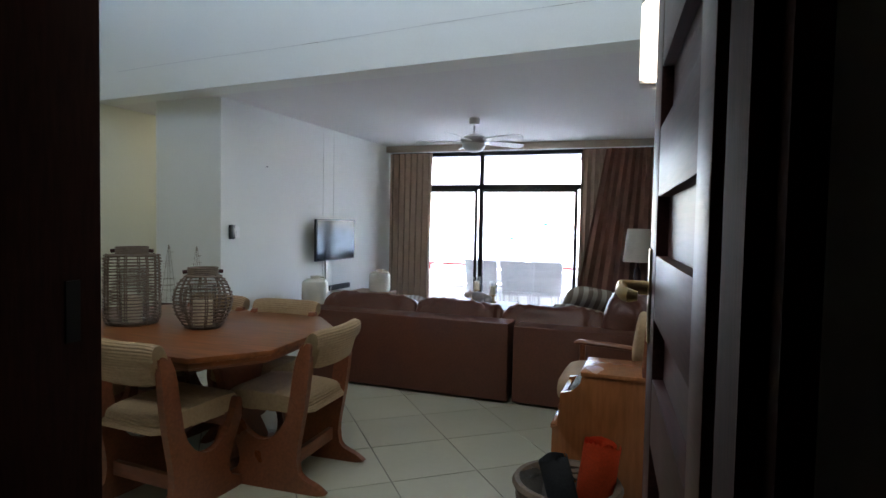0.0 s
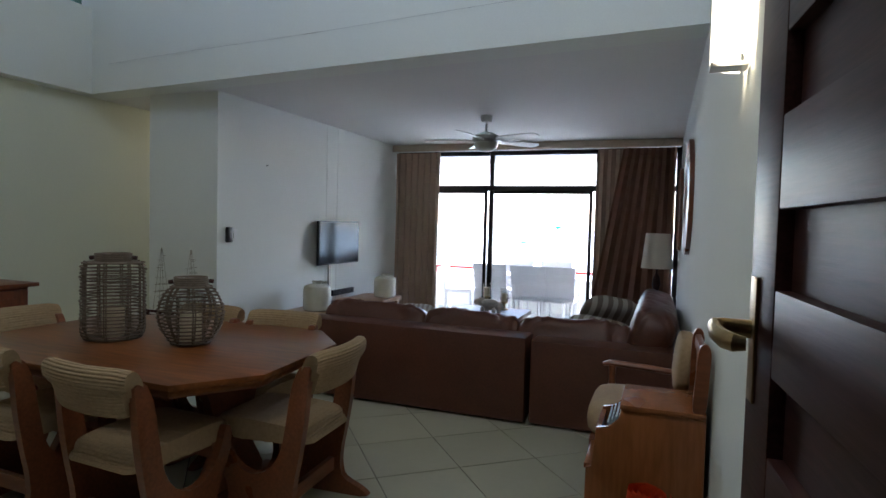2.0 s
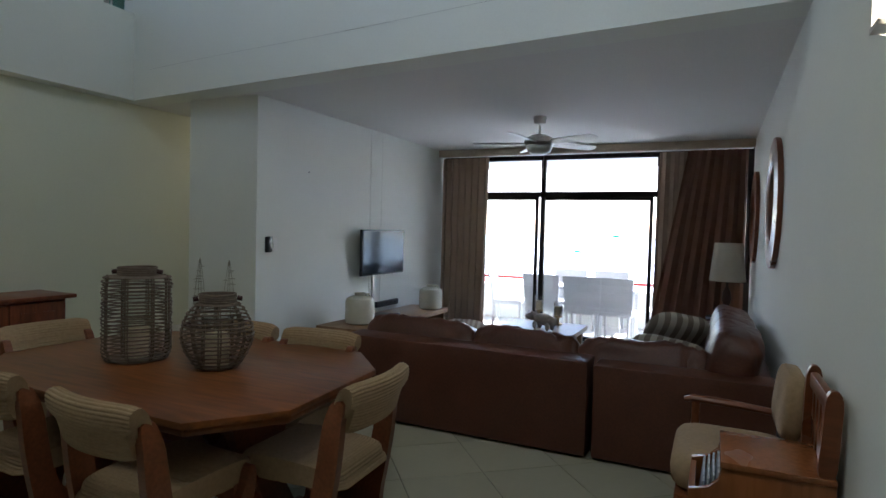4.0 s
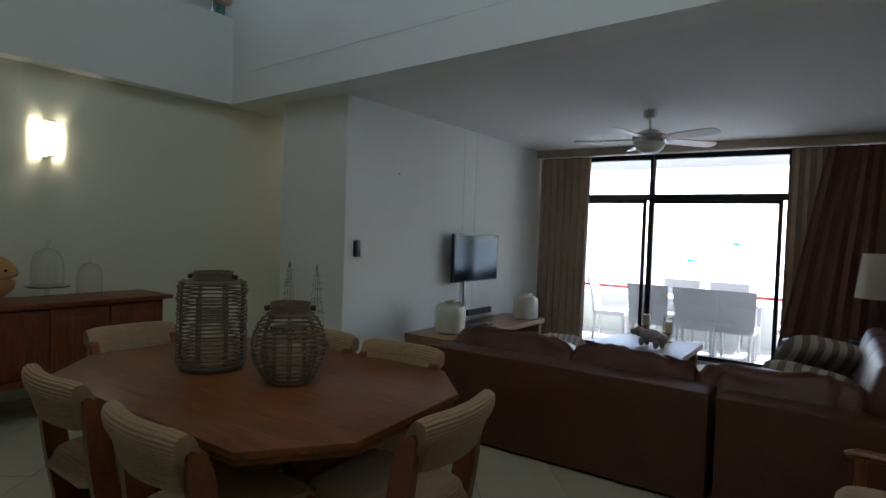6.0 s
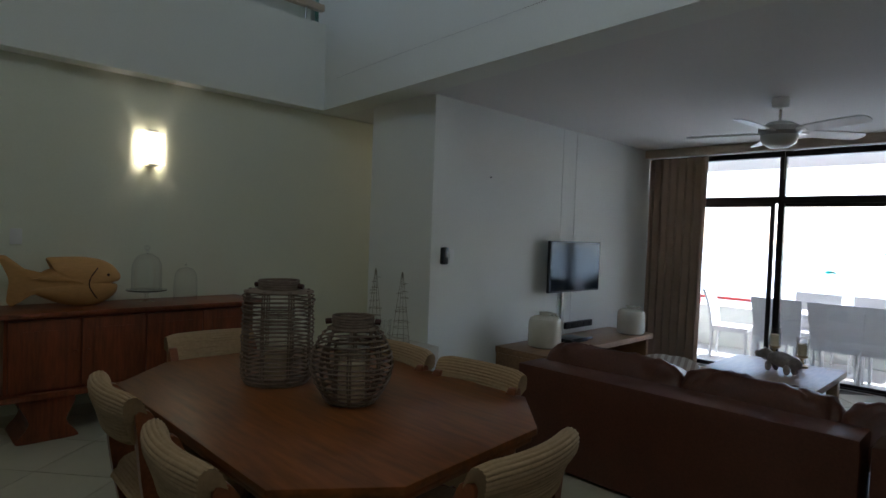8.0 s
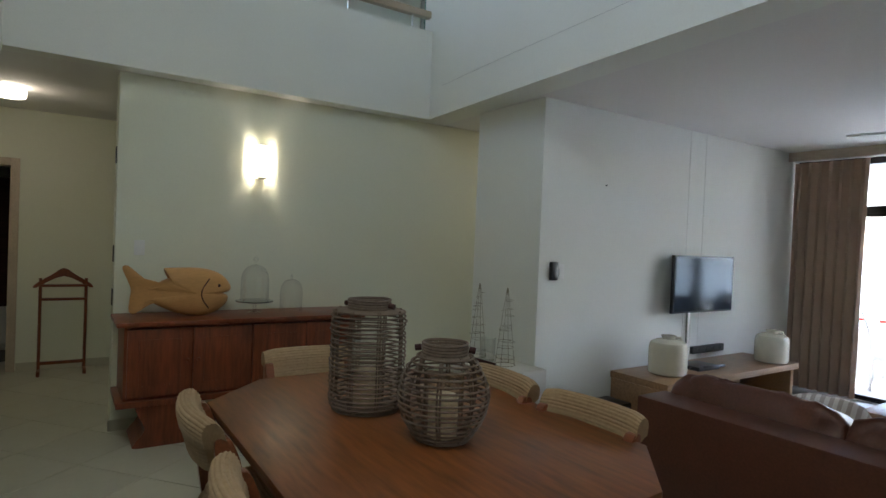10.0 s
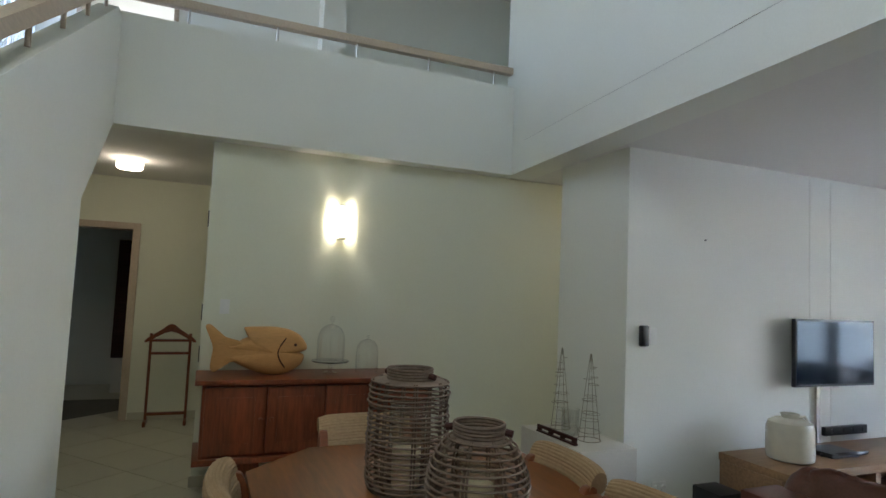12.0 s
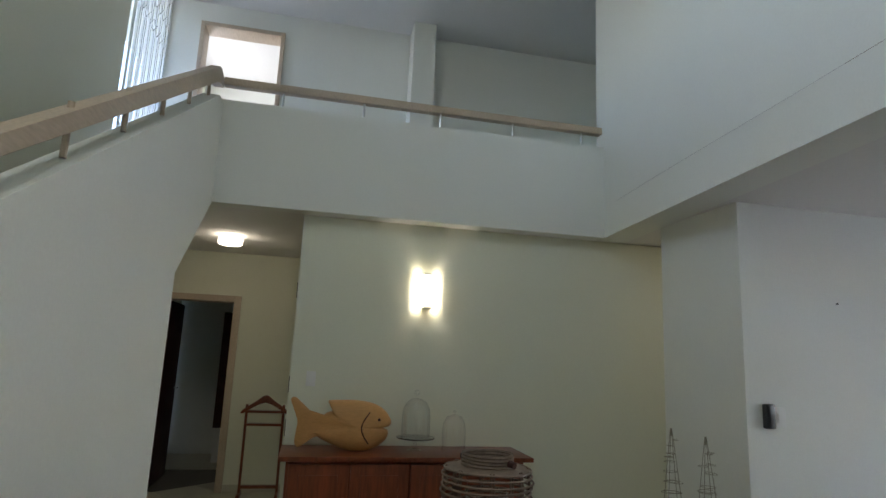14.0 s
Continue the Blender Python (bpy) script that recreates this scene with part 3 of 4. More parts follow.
def ceramic_jar(x, y, s):
    j = thing("ceramic_jar", "squat ivory glazed ceramic jar on the oak bench", "jar", pose(x, y, 0.44, 0, 0, 40), "ceramic jars")
    h = 0.30 * s
    part("body", lathe([(0, 0), (0.125 * s, 0), (0.15 * s, 0.012), (0.155 * s, 0.04), (0.153 * s, h * 0.75), (0.14 * s, h * 0.88), (0.10 * s, h * 0.95), (0.055 * s, h * 0.97), (0.055 * s, h * 1.06), (0.04 * s, h * 1.06), (0.04 * s, h * 0.9)], 28), CERAMIC, j)
    part("rim", lathe([(0.045 * s, h * 1.04), (0.062 * s, h * 1.045), (0.062 * s, h * 1.07), (0.045 * s, h * 1.075)], 20), CERAMIC, j)
    part("ear", tube([(0.055 * s, 0, h), (0.09 * s, 0, h * 1.03), (0.11 * s, 0, h * 0.9)], 0.012, 6), CERAMIC, j)


ceramic_jar(-3.22, 7.12, 1.0)
ceramic_jar(-3.11, 8.57, 0.95)
w = thing("black_speaker", "small black loudspeaker on the floor by the bench", "speaker")
part("cabinet", box(-3.46, -3.22, 6.46, 6.68, 0, 0.25), BLACK, w, bevel=0.008)
part("grille", box(-3.225, -3.214, 6.48, 6.66, 0.03, 0.22), BLACK, w, bevel=0.003)
w = thing("media_box", "small black media player on the oak bench", "media player")
part("case", box(-3.36, -3.14, 7.45, 7.75, 0.44, 0.475), BLACK, w, bevel=0.006)
part("cable", tube([(-3.22, 7.44, 0.45), (-3.12, 7.55, 0.48), (-3.10, 7.70, 0.48), (-3.18, 7.9, 0.452)], 0.012, 6), BLACK, w)
w = thing("thermostat", "black remote holder beside a white wall plate", "remote holder")
part("holder", box(TX, TX + 0.035, 6.02, 6.09, 1.20, 1.345), BLACK, w, bevel=0.012)
part("plate", box(TX, TX + 0.008, 6.10, 6.18, 1.21, 1.325), WALLPLASTIC, w, bevel=0.003)
part("switch", box(TX + 0.008, TX + 0.013, 6.125, 6.155, 1.24, 1.29), WALLPLASTIC, w)

n = part("wall_nail", lathe([(0, 0), (0.004, 0), (0.004, 0.012), (0.007, 0.014), (0, 0.016)], 8), BLACK, None, at=pose(TX, 6.62, 1.98, 0, 90, 0))
tagged(n, "small dark nail in the white wall", "nail")

# ---- sofa ----
sofa = thing("corner_sofa", "large brown leather corner sofa with loose back cushions", "sofa")
part("back_panel", box(-2.42, -0.565, 5.69, 5.95, 0.018, 0.63), LEATHER, sofa, bevel=0.018)
part("back_panel", box(-0.53, RX - 0.03, 5.70, 5.96, 0.018, 0.615), LEATHER, sofa, bevel=0.018)
part("seat_base", box(-2.40, -0.56, 5.95, 6.72, 0.05, 0.30), LEATHER, sofa, bevel=0.025)
part("seat_base", box(-0.55, RX - 0.03, 5.96, 8.35, 0.05, 0.30), LEATHER, sofa, bevel=0.025)
part("arm", box(-2.42, -2.20, 5.96, 6.74, 0.05, 0.56), LEATHER, sofa, bevel=0.05)
part("arm", box(-0.45, RX - 0.03, 8.36, 8.58, 0.05, 0.58), LEATHER, sofa, bevel=0.05)
part("back_panel", box(RX - 0.22, RX - 0.03, 6.0, 8.36, 0.30, 0.60), LEATHER, sofa, bevel=0.04)
for x, s in ((-1.82, 0.84), (-1.02, 0.78)):
    part("seat_cushion", pillow(s, 0.74, 0.17, crease=0.02, seed=x), LEATHER, sofa, at=pose(x, 6.38, 0.385))
for y in (6.45, 7.15, 7.85):
    part("seat_cushion", pillow(0.72, 0.70, 0.17, crease=0.02, seed=y), LEATHER, sofa, at=pose(-0.12, y, 0.385))
for x, s, z, a in ((-1.93, 0.94, 0.575, 2), (-1.08, 0.82, 0.565, -2), (-0.27, 0.86, 0.56, 1)):
    part("back_cushion", pillow(s, 0.30, 0.34, n=44, m=22, crease=0.07, seed=x * 3, power=0.40, ruffle=0.014), LEATHER, sofa, at=pose(x, 6.06, z, -20, 0, a))
for y, z in ((6.28, 0.67), (6.98, 0.65), (7.72, 0.62)):
    part("back_cushion", pillow(0.32, 0.80, 0.38, n=44, m=22, crease=0.035, seed=y * 2, power=0.42, ruffle=0.006), LEATHER, sofa, at=pose(0.27, y, z, 0, 14, 0))
for x in (-2.3, -0.7, -0.45, 0.35):
    part("foot", box(x - 0.04, x + 0.04, 5.80, 5.88, 0, 0.018), BLACK, sofa)
for x, y in ((-2.3, 6.62), (-0.42, 8.45), (0.36, 8.45), (-0.7, 6.62)):
    part("foot", box(x - 0.04, x + 0.04, y, y + 0.06, 0, 0.05), BLACK, sofa)


def stripe_material(name, a, b, scale):
    m = material(name, a, 0.9, grain=110, vary=0.06, bump=0.3)
    nodes, links = m.node_tree.nodes, m.node_tree.links
    co, wv, mx = nodes.new("ShaderNodeTexCoord"), nodes.new("ShaderNodeTexWave"), nodes.new("ShaderNodeMix")
    wv.inputs["Scale"].default_value, wv.inputs["Distortion"].default_value = scale, 1.0
    links.new(co.outputs["Object"], wv.inputs[0])
    rp = nodes.new("ShaderNodeValToRGB")
    rp.color_ramp.elements[0].position, rp.color_ramp.elements[1].position = 0.45, 0.55
    links.new(wv.outputs[1], rp.inputs[0])
    mx.data_type = "RGBA"
    links.new(rp.outputs[0], mx.inputs[0])
    b1 = nodes["Principled BSDF"]
    links.new(b1.inputs["Base Color"].links[0].from_socket, mx.inputs[6])
    mx.inputs[7].default_value = (*b, 1)
    links.new(mx.outputs[2], b1.inputs["Base Color"])
    return m


STRIPE = stripe_material("striped_cushion_cloth", (0.44, 0.39, 0.31), (0.20, 0.155, 0.12), 3.4)
PALECLOTH = stripe_material("pale_striped_cloth", (0.62, 0.58, 0.56), (0.40, 0.34, 0.32), 7.0)


def scatter(x, y, z, sx, sy, sz, rx, ry, rz, mat, label):
    c = thing("cushion", label, "cushion", pose(x, y, z, rx, ry, rz), "scatter cushions")
    part("cover", pillow(sx, sy, sz, n=16, m=10, crease=0.03, seed=x, power=0.6), mat, c)


scatter(-0.14, 7.42, 0.61, 0.52, 0.48, 0.17, -38, 8, 18, STRIPE, "beige and brown striped scatter cushion on the sofa")
scatter(-0.16, 6.88, 0.565, 0.54, 0.46, 0.15, -12, 6, -6, STRIPE, "beige and brown striped scatter cushion on the sofa")
scatter(-1.74, 6.42, 0.535, 0.46, 0.15, 0.36, -30, 0, 8, PALECLOTH, "pale striped scatter cushion leaning on the sofa back")

# ---- coffee table and what stands on it ----
ct = thing("coffee_table", "low dark oak coffee table with block legs", "coffee table")
part("tabletop", box(-1.98, -1.12, 7.52, 8.52, 0.37, 0.42), OAK, ct, bevel=0.004)
for x in (-1.94, -1.24):
    for y in (7.56, 8.40):
        part("leg", box(x, x + 0.08, y, y + 0.08, 0, 0.37), OAK, ct, bevel=0.003)
part("shelf", box(-1.92, -1.18, 7.58, 8.46, 0.10, 0.125), OAK, ct)


def carved_animal():
    bm = bmesh.new()
    def blob(x, y, z, sx, sy, sz):
        m = Matrix.LocRotScale((x, y, z), None, (sx, sy, sz))
        bmesh.ops.create_icosphere(bm, subdivisions=2, radius=1, matrix=m)
    blob(0, 0, 0.10, 0.135, 0.07, 0.065)
    blob(-0.15, 0, 0.115, 0.07, 0.05, 0.05)
    blob(-0.22, 0, 0.105, 0.045, 0.036, 0.032)
    blob(0.13, 0, 0.09, 0.05, 0.055, 0.05)
    for x in (-0.09, 0.09):
        for y in (-0.04, 0.04):
            blob(x, y, 0.035, 0.028, 0.024, 0.045)
    for y in (-0.03, 0.03):
        blob(-0.14, y, 0.165, 0.014, 0.01, 0.018)
    bmesh.ops.translate(bm, verts=bm.verts, vec=(0, 0, 0.01))
    ob = part("animal_carving", bm, STONE, None, at=pose(-1.47, 7.95, 0.42, 0, 0, -28))
    tagged(ob, "pale stone animal carving on the coffee table", "sculpture")


carved_animal()


def candle_holder(x, y, h):
    c = thing("candle_holder", "turned candlestick with an ivory pillar candle", "candle holder", pose(x, y, 0.42), "coffee table candles")
    part("stem", lathe([(0, 0), (0.05, 0), (0.052, 0.012), (0.022, 0.03), (0.014, 0.06), (0.022, 0.08), (0.012, 0.10), (0.014, h - 0.02), (0.048, h), (0.048, h + 0.012), (0, h + 0.012)], 18), BRASS, c)
    part("candle", lathe([(0, h + 0.012), (0.034, h + 0.012), (0.035, h + 0.11), (0.028, h + 0.113), (0, h + 0.105)], 18), CANDLE, c)
    part("glass_sleeve", lathe([(0.048, h + 0.012), (0.05, h + 0.17), (0.048, h + 0.17), (0.046, h + 0.014)], 20), CLEAR, c)


candle_holder(-1.62, 8.30, 0.15)
candle_holder(-1.42, 8.36, 0.09)

# ---- lamp in the corner, mirrors ----
st = thing("lamp_table", "small dark wooden side table in the window corner", "side table", pose(0.27, 9.10, 0))
part("top", lathe([(0, 0.53), (0.20, 0.53), (0.21, 0.54), (0.20, 0.56), (0, 0.56)], 24), DARKWOOD, st)
part("column", lathe([(0.03, 0.03), (0.022, 0.2), (0.035, 0.4), (0.025, 0.53)], 14), DARKWOOD, st)
part("foot", lathe([(0, 0), (0.15, 0), (0.15, 0.02), (0.03, 0.04)], 20), DARKWOOD, st)
tl = thing("table_lamp", "table lamp with a tapered linen shade, switched off", "lamp", pose(0.27, 9.10, 0.56))
part("base", lathe([(0, 0), (0.08, 0), (0.085, 0.015), (0.04, 0.04), (0.025, 0.12), (0.05, 0.2), (0.04, 0.28), (0.012, 0.34), (0.012, 0.44)], 20), DARKWOOD, tl)
part("shade", lathe([(0.185, 0.40), (0.140, 0.82), (0.137, 0.82), (0.182, 0.40)], 32), SHADE, tl)


def round_mirror(y, z, r):
    m = thing("round_mirror", "round wall mirror in a wide red-brown wooden frame", "mirror", pose(RX, y, z, 0, -90, 0), "round wall mirrors")
    part("frame", lathe([(r * 0.60, 0.004), (r * 0.60, 0.03), (r * 0.66, 0.045), (r * 0.80, 0.03), (r * 0.92, 0.045), (r, 0.035), (r, 0.002)], 48), REDWOOD, m)
    part("glass", lathe([(0, 0.012), (r * 0.605, 0.012), (r * 0.605, 0.006), (0, 0.006)], 48), MIRROR, m, "silvered mirror glass")


round_mirror(6.70, 1.69, 0.46)
round_mirror(8.93, 1.66, 0.48)


# ---- dining table and chairs ----
def octagon(inset):
    """The table's eight corners, drawn in towards its middle."""
    cx, cy = -2.25, 4.07
    corners = [(-2.87, 3.42), (-1.51, 3.415), (-1.285, 3.72), (-1.345, 4.42), (-1.63, 4.72), (-2.90, 4.72), (-3.18, 4.43), (-3.17, 3.73)]
    return [(x - inset * (1 if x > cx else -1), y - inset * (1 if y > cy else -1)) for x, y in corners]


dt = thing("dining_table", "eight-sided polished wooden dining table on pedestals", "dining table")
top = slab(octagon(0), 0.722, 0.75, "z")
part("tabletop", top, TABLEWOOD, dt, bevel=0.007)
part("edge_moulding", slab(octagon(0.014), 0.694, 0.722, "z"), TABLEWOOD, dt, bevel=0.010)
part("apron", slab(octagon(0.07), 0.665, 0.694, "z"), REDWOOD, dt, bevel=0.006)
for x in (-2.75, -1.72):
    ped = part("pedestal", slab(curve([(3.80, 0.06), (4.24, 0.06), (4.14, 0.30), (4.22, 0.60), (4.30, 0.665), (3.74, 0.665), (3.82, 0.60), (3.90, 0.30)], 4), x - 0.025, x + 0.025, "x"), REDWOOD, dt, bevel=0.004)
    part("foot", box(x - 0.04, x + 0.04, 3.68, 4.36, 0, 0.06), REDWOOD, ped, bevel=0.012)
part("stretcher", box(-2.725, -1.745, 3.99, 4.05, 0.22, 0.34), REDWOOD, dt, bevel=0.006)


def ribbed(x0, x1, section, bow=0.0, cap=None):
    """Corduroy upholstery: a closed section swept from x0 to x1, ribs along it; above a height, cap widens it."""
    bm = bmesh.new()
    steps, rings = 18, []
    for i in range(steps + 1):
        u = i / steps
        x = x0 + (x1 - x0) * u
        b = bow * (1 - (2 * u - 1) ** 2)
        ring_verts = []
        end = 1 - 0.10 * max(0, abs(2 * u - 1) - 0.82) / 0.18
        my, mz = sum(p[0] for p in section) / len(section), sum(p[1] for p in section) / len(section)
        for y, z in section:
            wide = 1.0
            if cap:
                k = min(1, max(0, (z - cap[0]) / 0.03))
                wide = 1 + (cap[1] - 1) * k * k * (3 - 2 * k)
            ring_verts.append(bm.verts.new((x * wide, my + (y - my) * end + b, mz + (z - mz) * end)))
        rings.append(ring_verts)
    k = len(section)
    for a, b in zip(rings, rings[1:]):
        for j in range(k):
            bm.faces.new((a[j], a[(j + 1) % k], b[(j + 1) % k], b[j]))
    bm.faces.new(rings[0])
    bm.faces.new(list(reversed(rings[-1])))
    return bm


def ribs(outline, depth=0.0045, pitch=0.017):
    """Adds a cord-like ripple to a smooth section."""
    pts = [Vector(p) for p in outline]
    out, run = [], 0.0
    for i, p in enumerate(pts):
        q, nxt = pts[i - 1], pts[(i + 1) % len(pts)]
        run += (p - q).length
        d = (nxt - q).normalized()
        s = depth * abs(math.sin(math.pi * run / pitch))
        out.append((p.x + d.y * s, p.y - d.x * s))
    return out


SIDE = [(-0.30, 0.0), (0.27, 0.0), (0.28, 0.035), (0.24, 0.055), (0.17, 0.09), (0.165, 0.17), (0.205, 0.27), (0.245, 0.36), (0.25, 0.455), (0.215, 0.47), (0.185, 0.38), (0.12, 0.285), (0.03, 0.25), (-0.06, 0.29), (-0.115, 0.38), (-0.14, 0.50), (-0.165, 0.66), (-0.19, 0.735), (-0.215, 0.775), (-0.258, 0.765), (-0.25, 0.68), (-0.235, 0.52), (-0.21, 0.36), (-0.185, 0.22), (-0.19, 0.10), (-0.26, 0.06), (-0.305, 0.04)]
BACKPAD = ribs(curve([(-0.258, 0.650), (-0.225, 0.640), (-0.202, 0.662), (-0.212, 0.735), (-0.232, 0.805), (-0.262, 0.838), (-0.298, 0.828), (-0.302, 0.785), (-0.280, 0.715)], 18), 0.0042, 0.015)
SEATPAD = ribs(curve([(-0.20, 0.40), (0.24, 0.39), (0.285, 0.42), (0.275, 0.47), (0.20, 0.492), (-0.06, 0.486), (-0.19, 0.468), (-0.215, 0.43)], 28), 0.0042, 0.015)


def dining_chair():
    c = thing("dining_chair", "wooden dining chair with shaped sides and cream corduroy pads", "chair", group="chairs round the table")
    for x in (-0.245, 0.205):
        part("side_frame", slab(curve(SIDE, 3), x, x + 0.04, "x"), REDWOOD, c, bevel=0.003)
    part("backrest", ribbed(-0.206, 0.206, BACKPAD, -0.04, (0.735, 1.2)), CORD, c, "ribbed cream corduroy back pad")
    part("seat", ribbed(-0.204, 0.204, SEATPAD), CORD, c, "ribbed cream corduroy seat pad")
    part("stretcher", box(-0.205, 0.205, -0.15, -0.12, 0.12, 0.19), REDWOOD, c, bevel=0.004)
    part("seat_rail", box(-0.205, 0.205, 0.17, 0.195, 0.33, 0.40), REDWOOD, c)
    return c


dc = dining_chair()
dc.matrix_basis = pose(-1.78, 3.56, 0, 0, 0, -3)
for x, y, a in ((-2.55, 3.60, -2), (-1.39, 4.05, 93), (-3.13, 4.05, -92), (-2.50, 4.46, 178), (-1.90, 4.47, 184)):
    copy_thing(dc, pose(x, y, 0, 0, 0, a))


# ---- cane lanterns ----
def ring(r, z, t, n=40, squash=1.0):
    return tube([(r * math.cos(2 * math.pi * i / n), r * math.sin(2 * math.pi * i / n), z + 0.0009 * math.sin(4 * math.pi * i / n + 40 * z)) for i in range(n)], t, 6, closed=True, flat=squash)


def cane_lantern(name, label, x, y, profile, rings, top_r, turn):
    l = thing(name, label, "lantern", pose(x, y, 0.75, 0, 0, turn))
    h = profile[-1][1]
    def radius(z):
        for (r0, z0), (r1, z1) in zip(profile, profile[1:]):
            if z0 <= z <= z1:
                return r0 + (r1 - r0) * (z - z0) / max(1e-6, z1 - z0)
        return profile[-1][0]
    for i in range(rings):
        z = 0.008 + (h - 0.016) * i / (rings - 1)
        part("cane_hoop", ring(radius(z) * random.uniform(0.985, 1.015), z, 0.0040), WICKER, l, at=pose(0, 0, 0, random.uniform(-0.7, 0.7), random.uniform(-0.7, 0.7), 0))
    for k in range(8):
        a = 2 * math.pi * k / 8
        for da in (-0.035, 0.035):
            part("cane_upright", tube([((radius(h * j / 8) - 0.007) * math.cos(a + da), (radius(h * j / 8) - 0.007) * math.sin(a + da), h * j / 8) for j in range(9)], 0.004, 6), WICKER, l)
    for i in range(4):
        part("neck_hoop", ring(top_r, h + 0.006 + i * 0.011, 0.0058), WICKER, l)
    part("base_mat", lathe([(0, 0.002), (profile[0][0] * 0.96, 0.002), (profile[0][0] * 0.96, 0.010), (0, 0.010)], 28), WICKER, l, "woven cane base")
    part("shoulder", lathe([(top_r, h + 0.002), (radius(h) * 0.99, h - 0.006), (radius(h) * 0.99, h - 0.010), (top_r, h - 0.002)], 28), WICKER, l)
    for s in (-1, 1):
        part("toggle", tube([(s * (top_r + 0.006), 0, h + 0.02), (s * (top_r + 0.03), 0, h + 0.016)], 0.012, 8), DARKWOOD, l, "dark wooden handle toggle")
    part("glass_cylinder", lathe([(0.075, 0.012), (0.075, h * 0.8), (0.072, h * 0.8), (0.072, 0.014)], 24), CLEAR, l)
    part("candle", lathe([(0, 0.012), (0.055, 0.012), (0.056, 0.16), (0.048, 0.165), (0, 0.155)], 22), CANDLE, l, "ivory pillar candle")
    return l


cane_lantern("cane_lantern", "tall cylindrical grey cane lantern with a candle", -2.505, 3.99, [(0.136, 0), (0.155, 0.025), (0.159, 0.06), (0.157, 0.40), (0.150, 0.425)], 23, 0.088, 35)
cane_lantern("cane_lantern", "round-bellied grey cane lantern with a candle", -2.035, 4.07, [(0.095, 0), (0.125, 0.04), (0.155, 0.10), (0.168, 0.16), (0.160, 0.22), (0.130, 0.28), (0.095, 0.315)], 16, 0.082, 50)

# ---- sideboard and what stands on it ----
sb = thing("sideboard", "long cherry-stained wooden sideboard with panelled doors", "sideboard")
part("top", box(WX + 0.006, -4.53, 3.20, 4.97, 0.82, 0.852), SIDEWOOD, sb, bevel=0.008)
part("carcass", box(WX + 0.01, -4.585, 3.25, 4.91, 0.325, 0.82), SIDEWOOD, sb)
part("plinth", box(WX + 0.008, -4.54, 3.21, 4.95, 0.285, 0.325), SIDEWOOD, sb, bevel=0.006)
for y in (3.34, 4.44):
    part("foot", slab(curve([(y, 0), (y + 0.30, 0), (y + 0.31, 0.04), (y + 0.25, 0.13), (y + 0.30, 0.285), (y, 0.285), (y + 0.05, 0.13), (y - 0.01, 0.04)], 4), -4.95, -4.57, "x"), SIDEWOOD, sb, bevel=0.003)
for k in range(4):
    y = 3.27 + k * 0.408
    d = part("door", box(-4.585, -4.565, y, y + 0.396, 0.345, 0.80), SIDEWOOD, sb, bevel=0.003)
    part("door_panel", box(-4.565, -4.560, y + 0.07, y + 0.326, 0.42, 0.73), SIDEWOOD, d, bevel=0.002)
    part("knob", lathe([(0.006, 0), (0.006, 0.012), (0.014, 0.018), (0.012, 0.028), (0, 0.03)], 10), SIDEWOOD, d, "small turned wooden knob", at=pose(-4.565, y + (0.03 if k % 2 else 0.366), 0.58, 0, 90, 0))


def wooden_fish():
    top = [(0.00, 0.345), (0.02, 0.365), (0.055, 0.345), (0.09, 0.27), (0.135, 0.215), (0.19, 0.22), (0.26, 0.262), (0.305, 0.285), (0.262, 0.335), (0.28, 0.348), (0.38, 0.352), (0.47, 0.352), (0.58, 0.335), (0.66, 0.295), (0.71, 0.235), (0.72, 0.20), (0.705, 0.178), (0.668, 0.164), (0.695, 0.150), (0.70, 0.125), (0.685, 0.085), (0.63, 0.038), (0.55, 0.008), (0.45, 0.004), (0.34, 0.03), (0.24, 0.075), (0.16, 0.115), (0.12, 0.10), (0.105, 0.045), (0.07, 0.025), (0.045, 0.055), (0.05, 0.13), (0.055, 0.20), (0.03, 0.27)]
    out = curve(top, 4)
    bm = bmesh.new()
    cx, cz = 0.42, 0.17
    layers = []
    for s, d in ((0.0, -0.085), (0.55, -0.082), (0.80, -0.066), (0.93, -0.042), (1.0, -0.015), (1.0, 0.015), (0.93, 0.042), (0.80, 0.066), (0.55, 0.082)):
        row = []
        for y, z in out:
            f = max(0.25, min(1.0, (y - 0.02) / 0.25))
            yy, zz = (cx + (y - cx) * (0.75 + 0.25 * s) if s else cx, cz + (z - cz) * s)
            yy = cx + (y - cx) * (s if y > cx else 0.45 + 0.55 * s) if s else cx
            row.append(bm.verts.new((d * f, yy, zz)))
        layers.append(row)
    n = len(out)
    for a, b in zip(layers[1:], layers[2:]):
        for i in range(n):
            j = (i + 1) % n
            bm.faces.new((a[i], a[j], b[j], b[i]))
    for row, s in ((layers[1], 1), (layers[-1], -1)):
        c = bm.verts.new((row[0].co.x * 1.05 - 0.004 * s, cx + 0.05, cz))
        c.co.x = -0.09 * s
        for i in range(n):
            bm.faces.new((row[i], row[(i + 1) % n], c))
    bmesh.ops.delete(bm, geom=layers[0], context="VERTS")
    ob = part("wooden_fish", bm, FISHWOOD, None, at=pose(-4.80, 3.245, 0.848, 0, 0, 0))
    tagged(ob, "large carved yellow wooden fish on the sideboard", "sculpture")
    return ob


fish = wooden_fish()
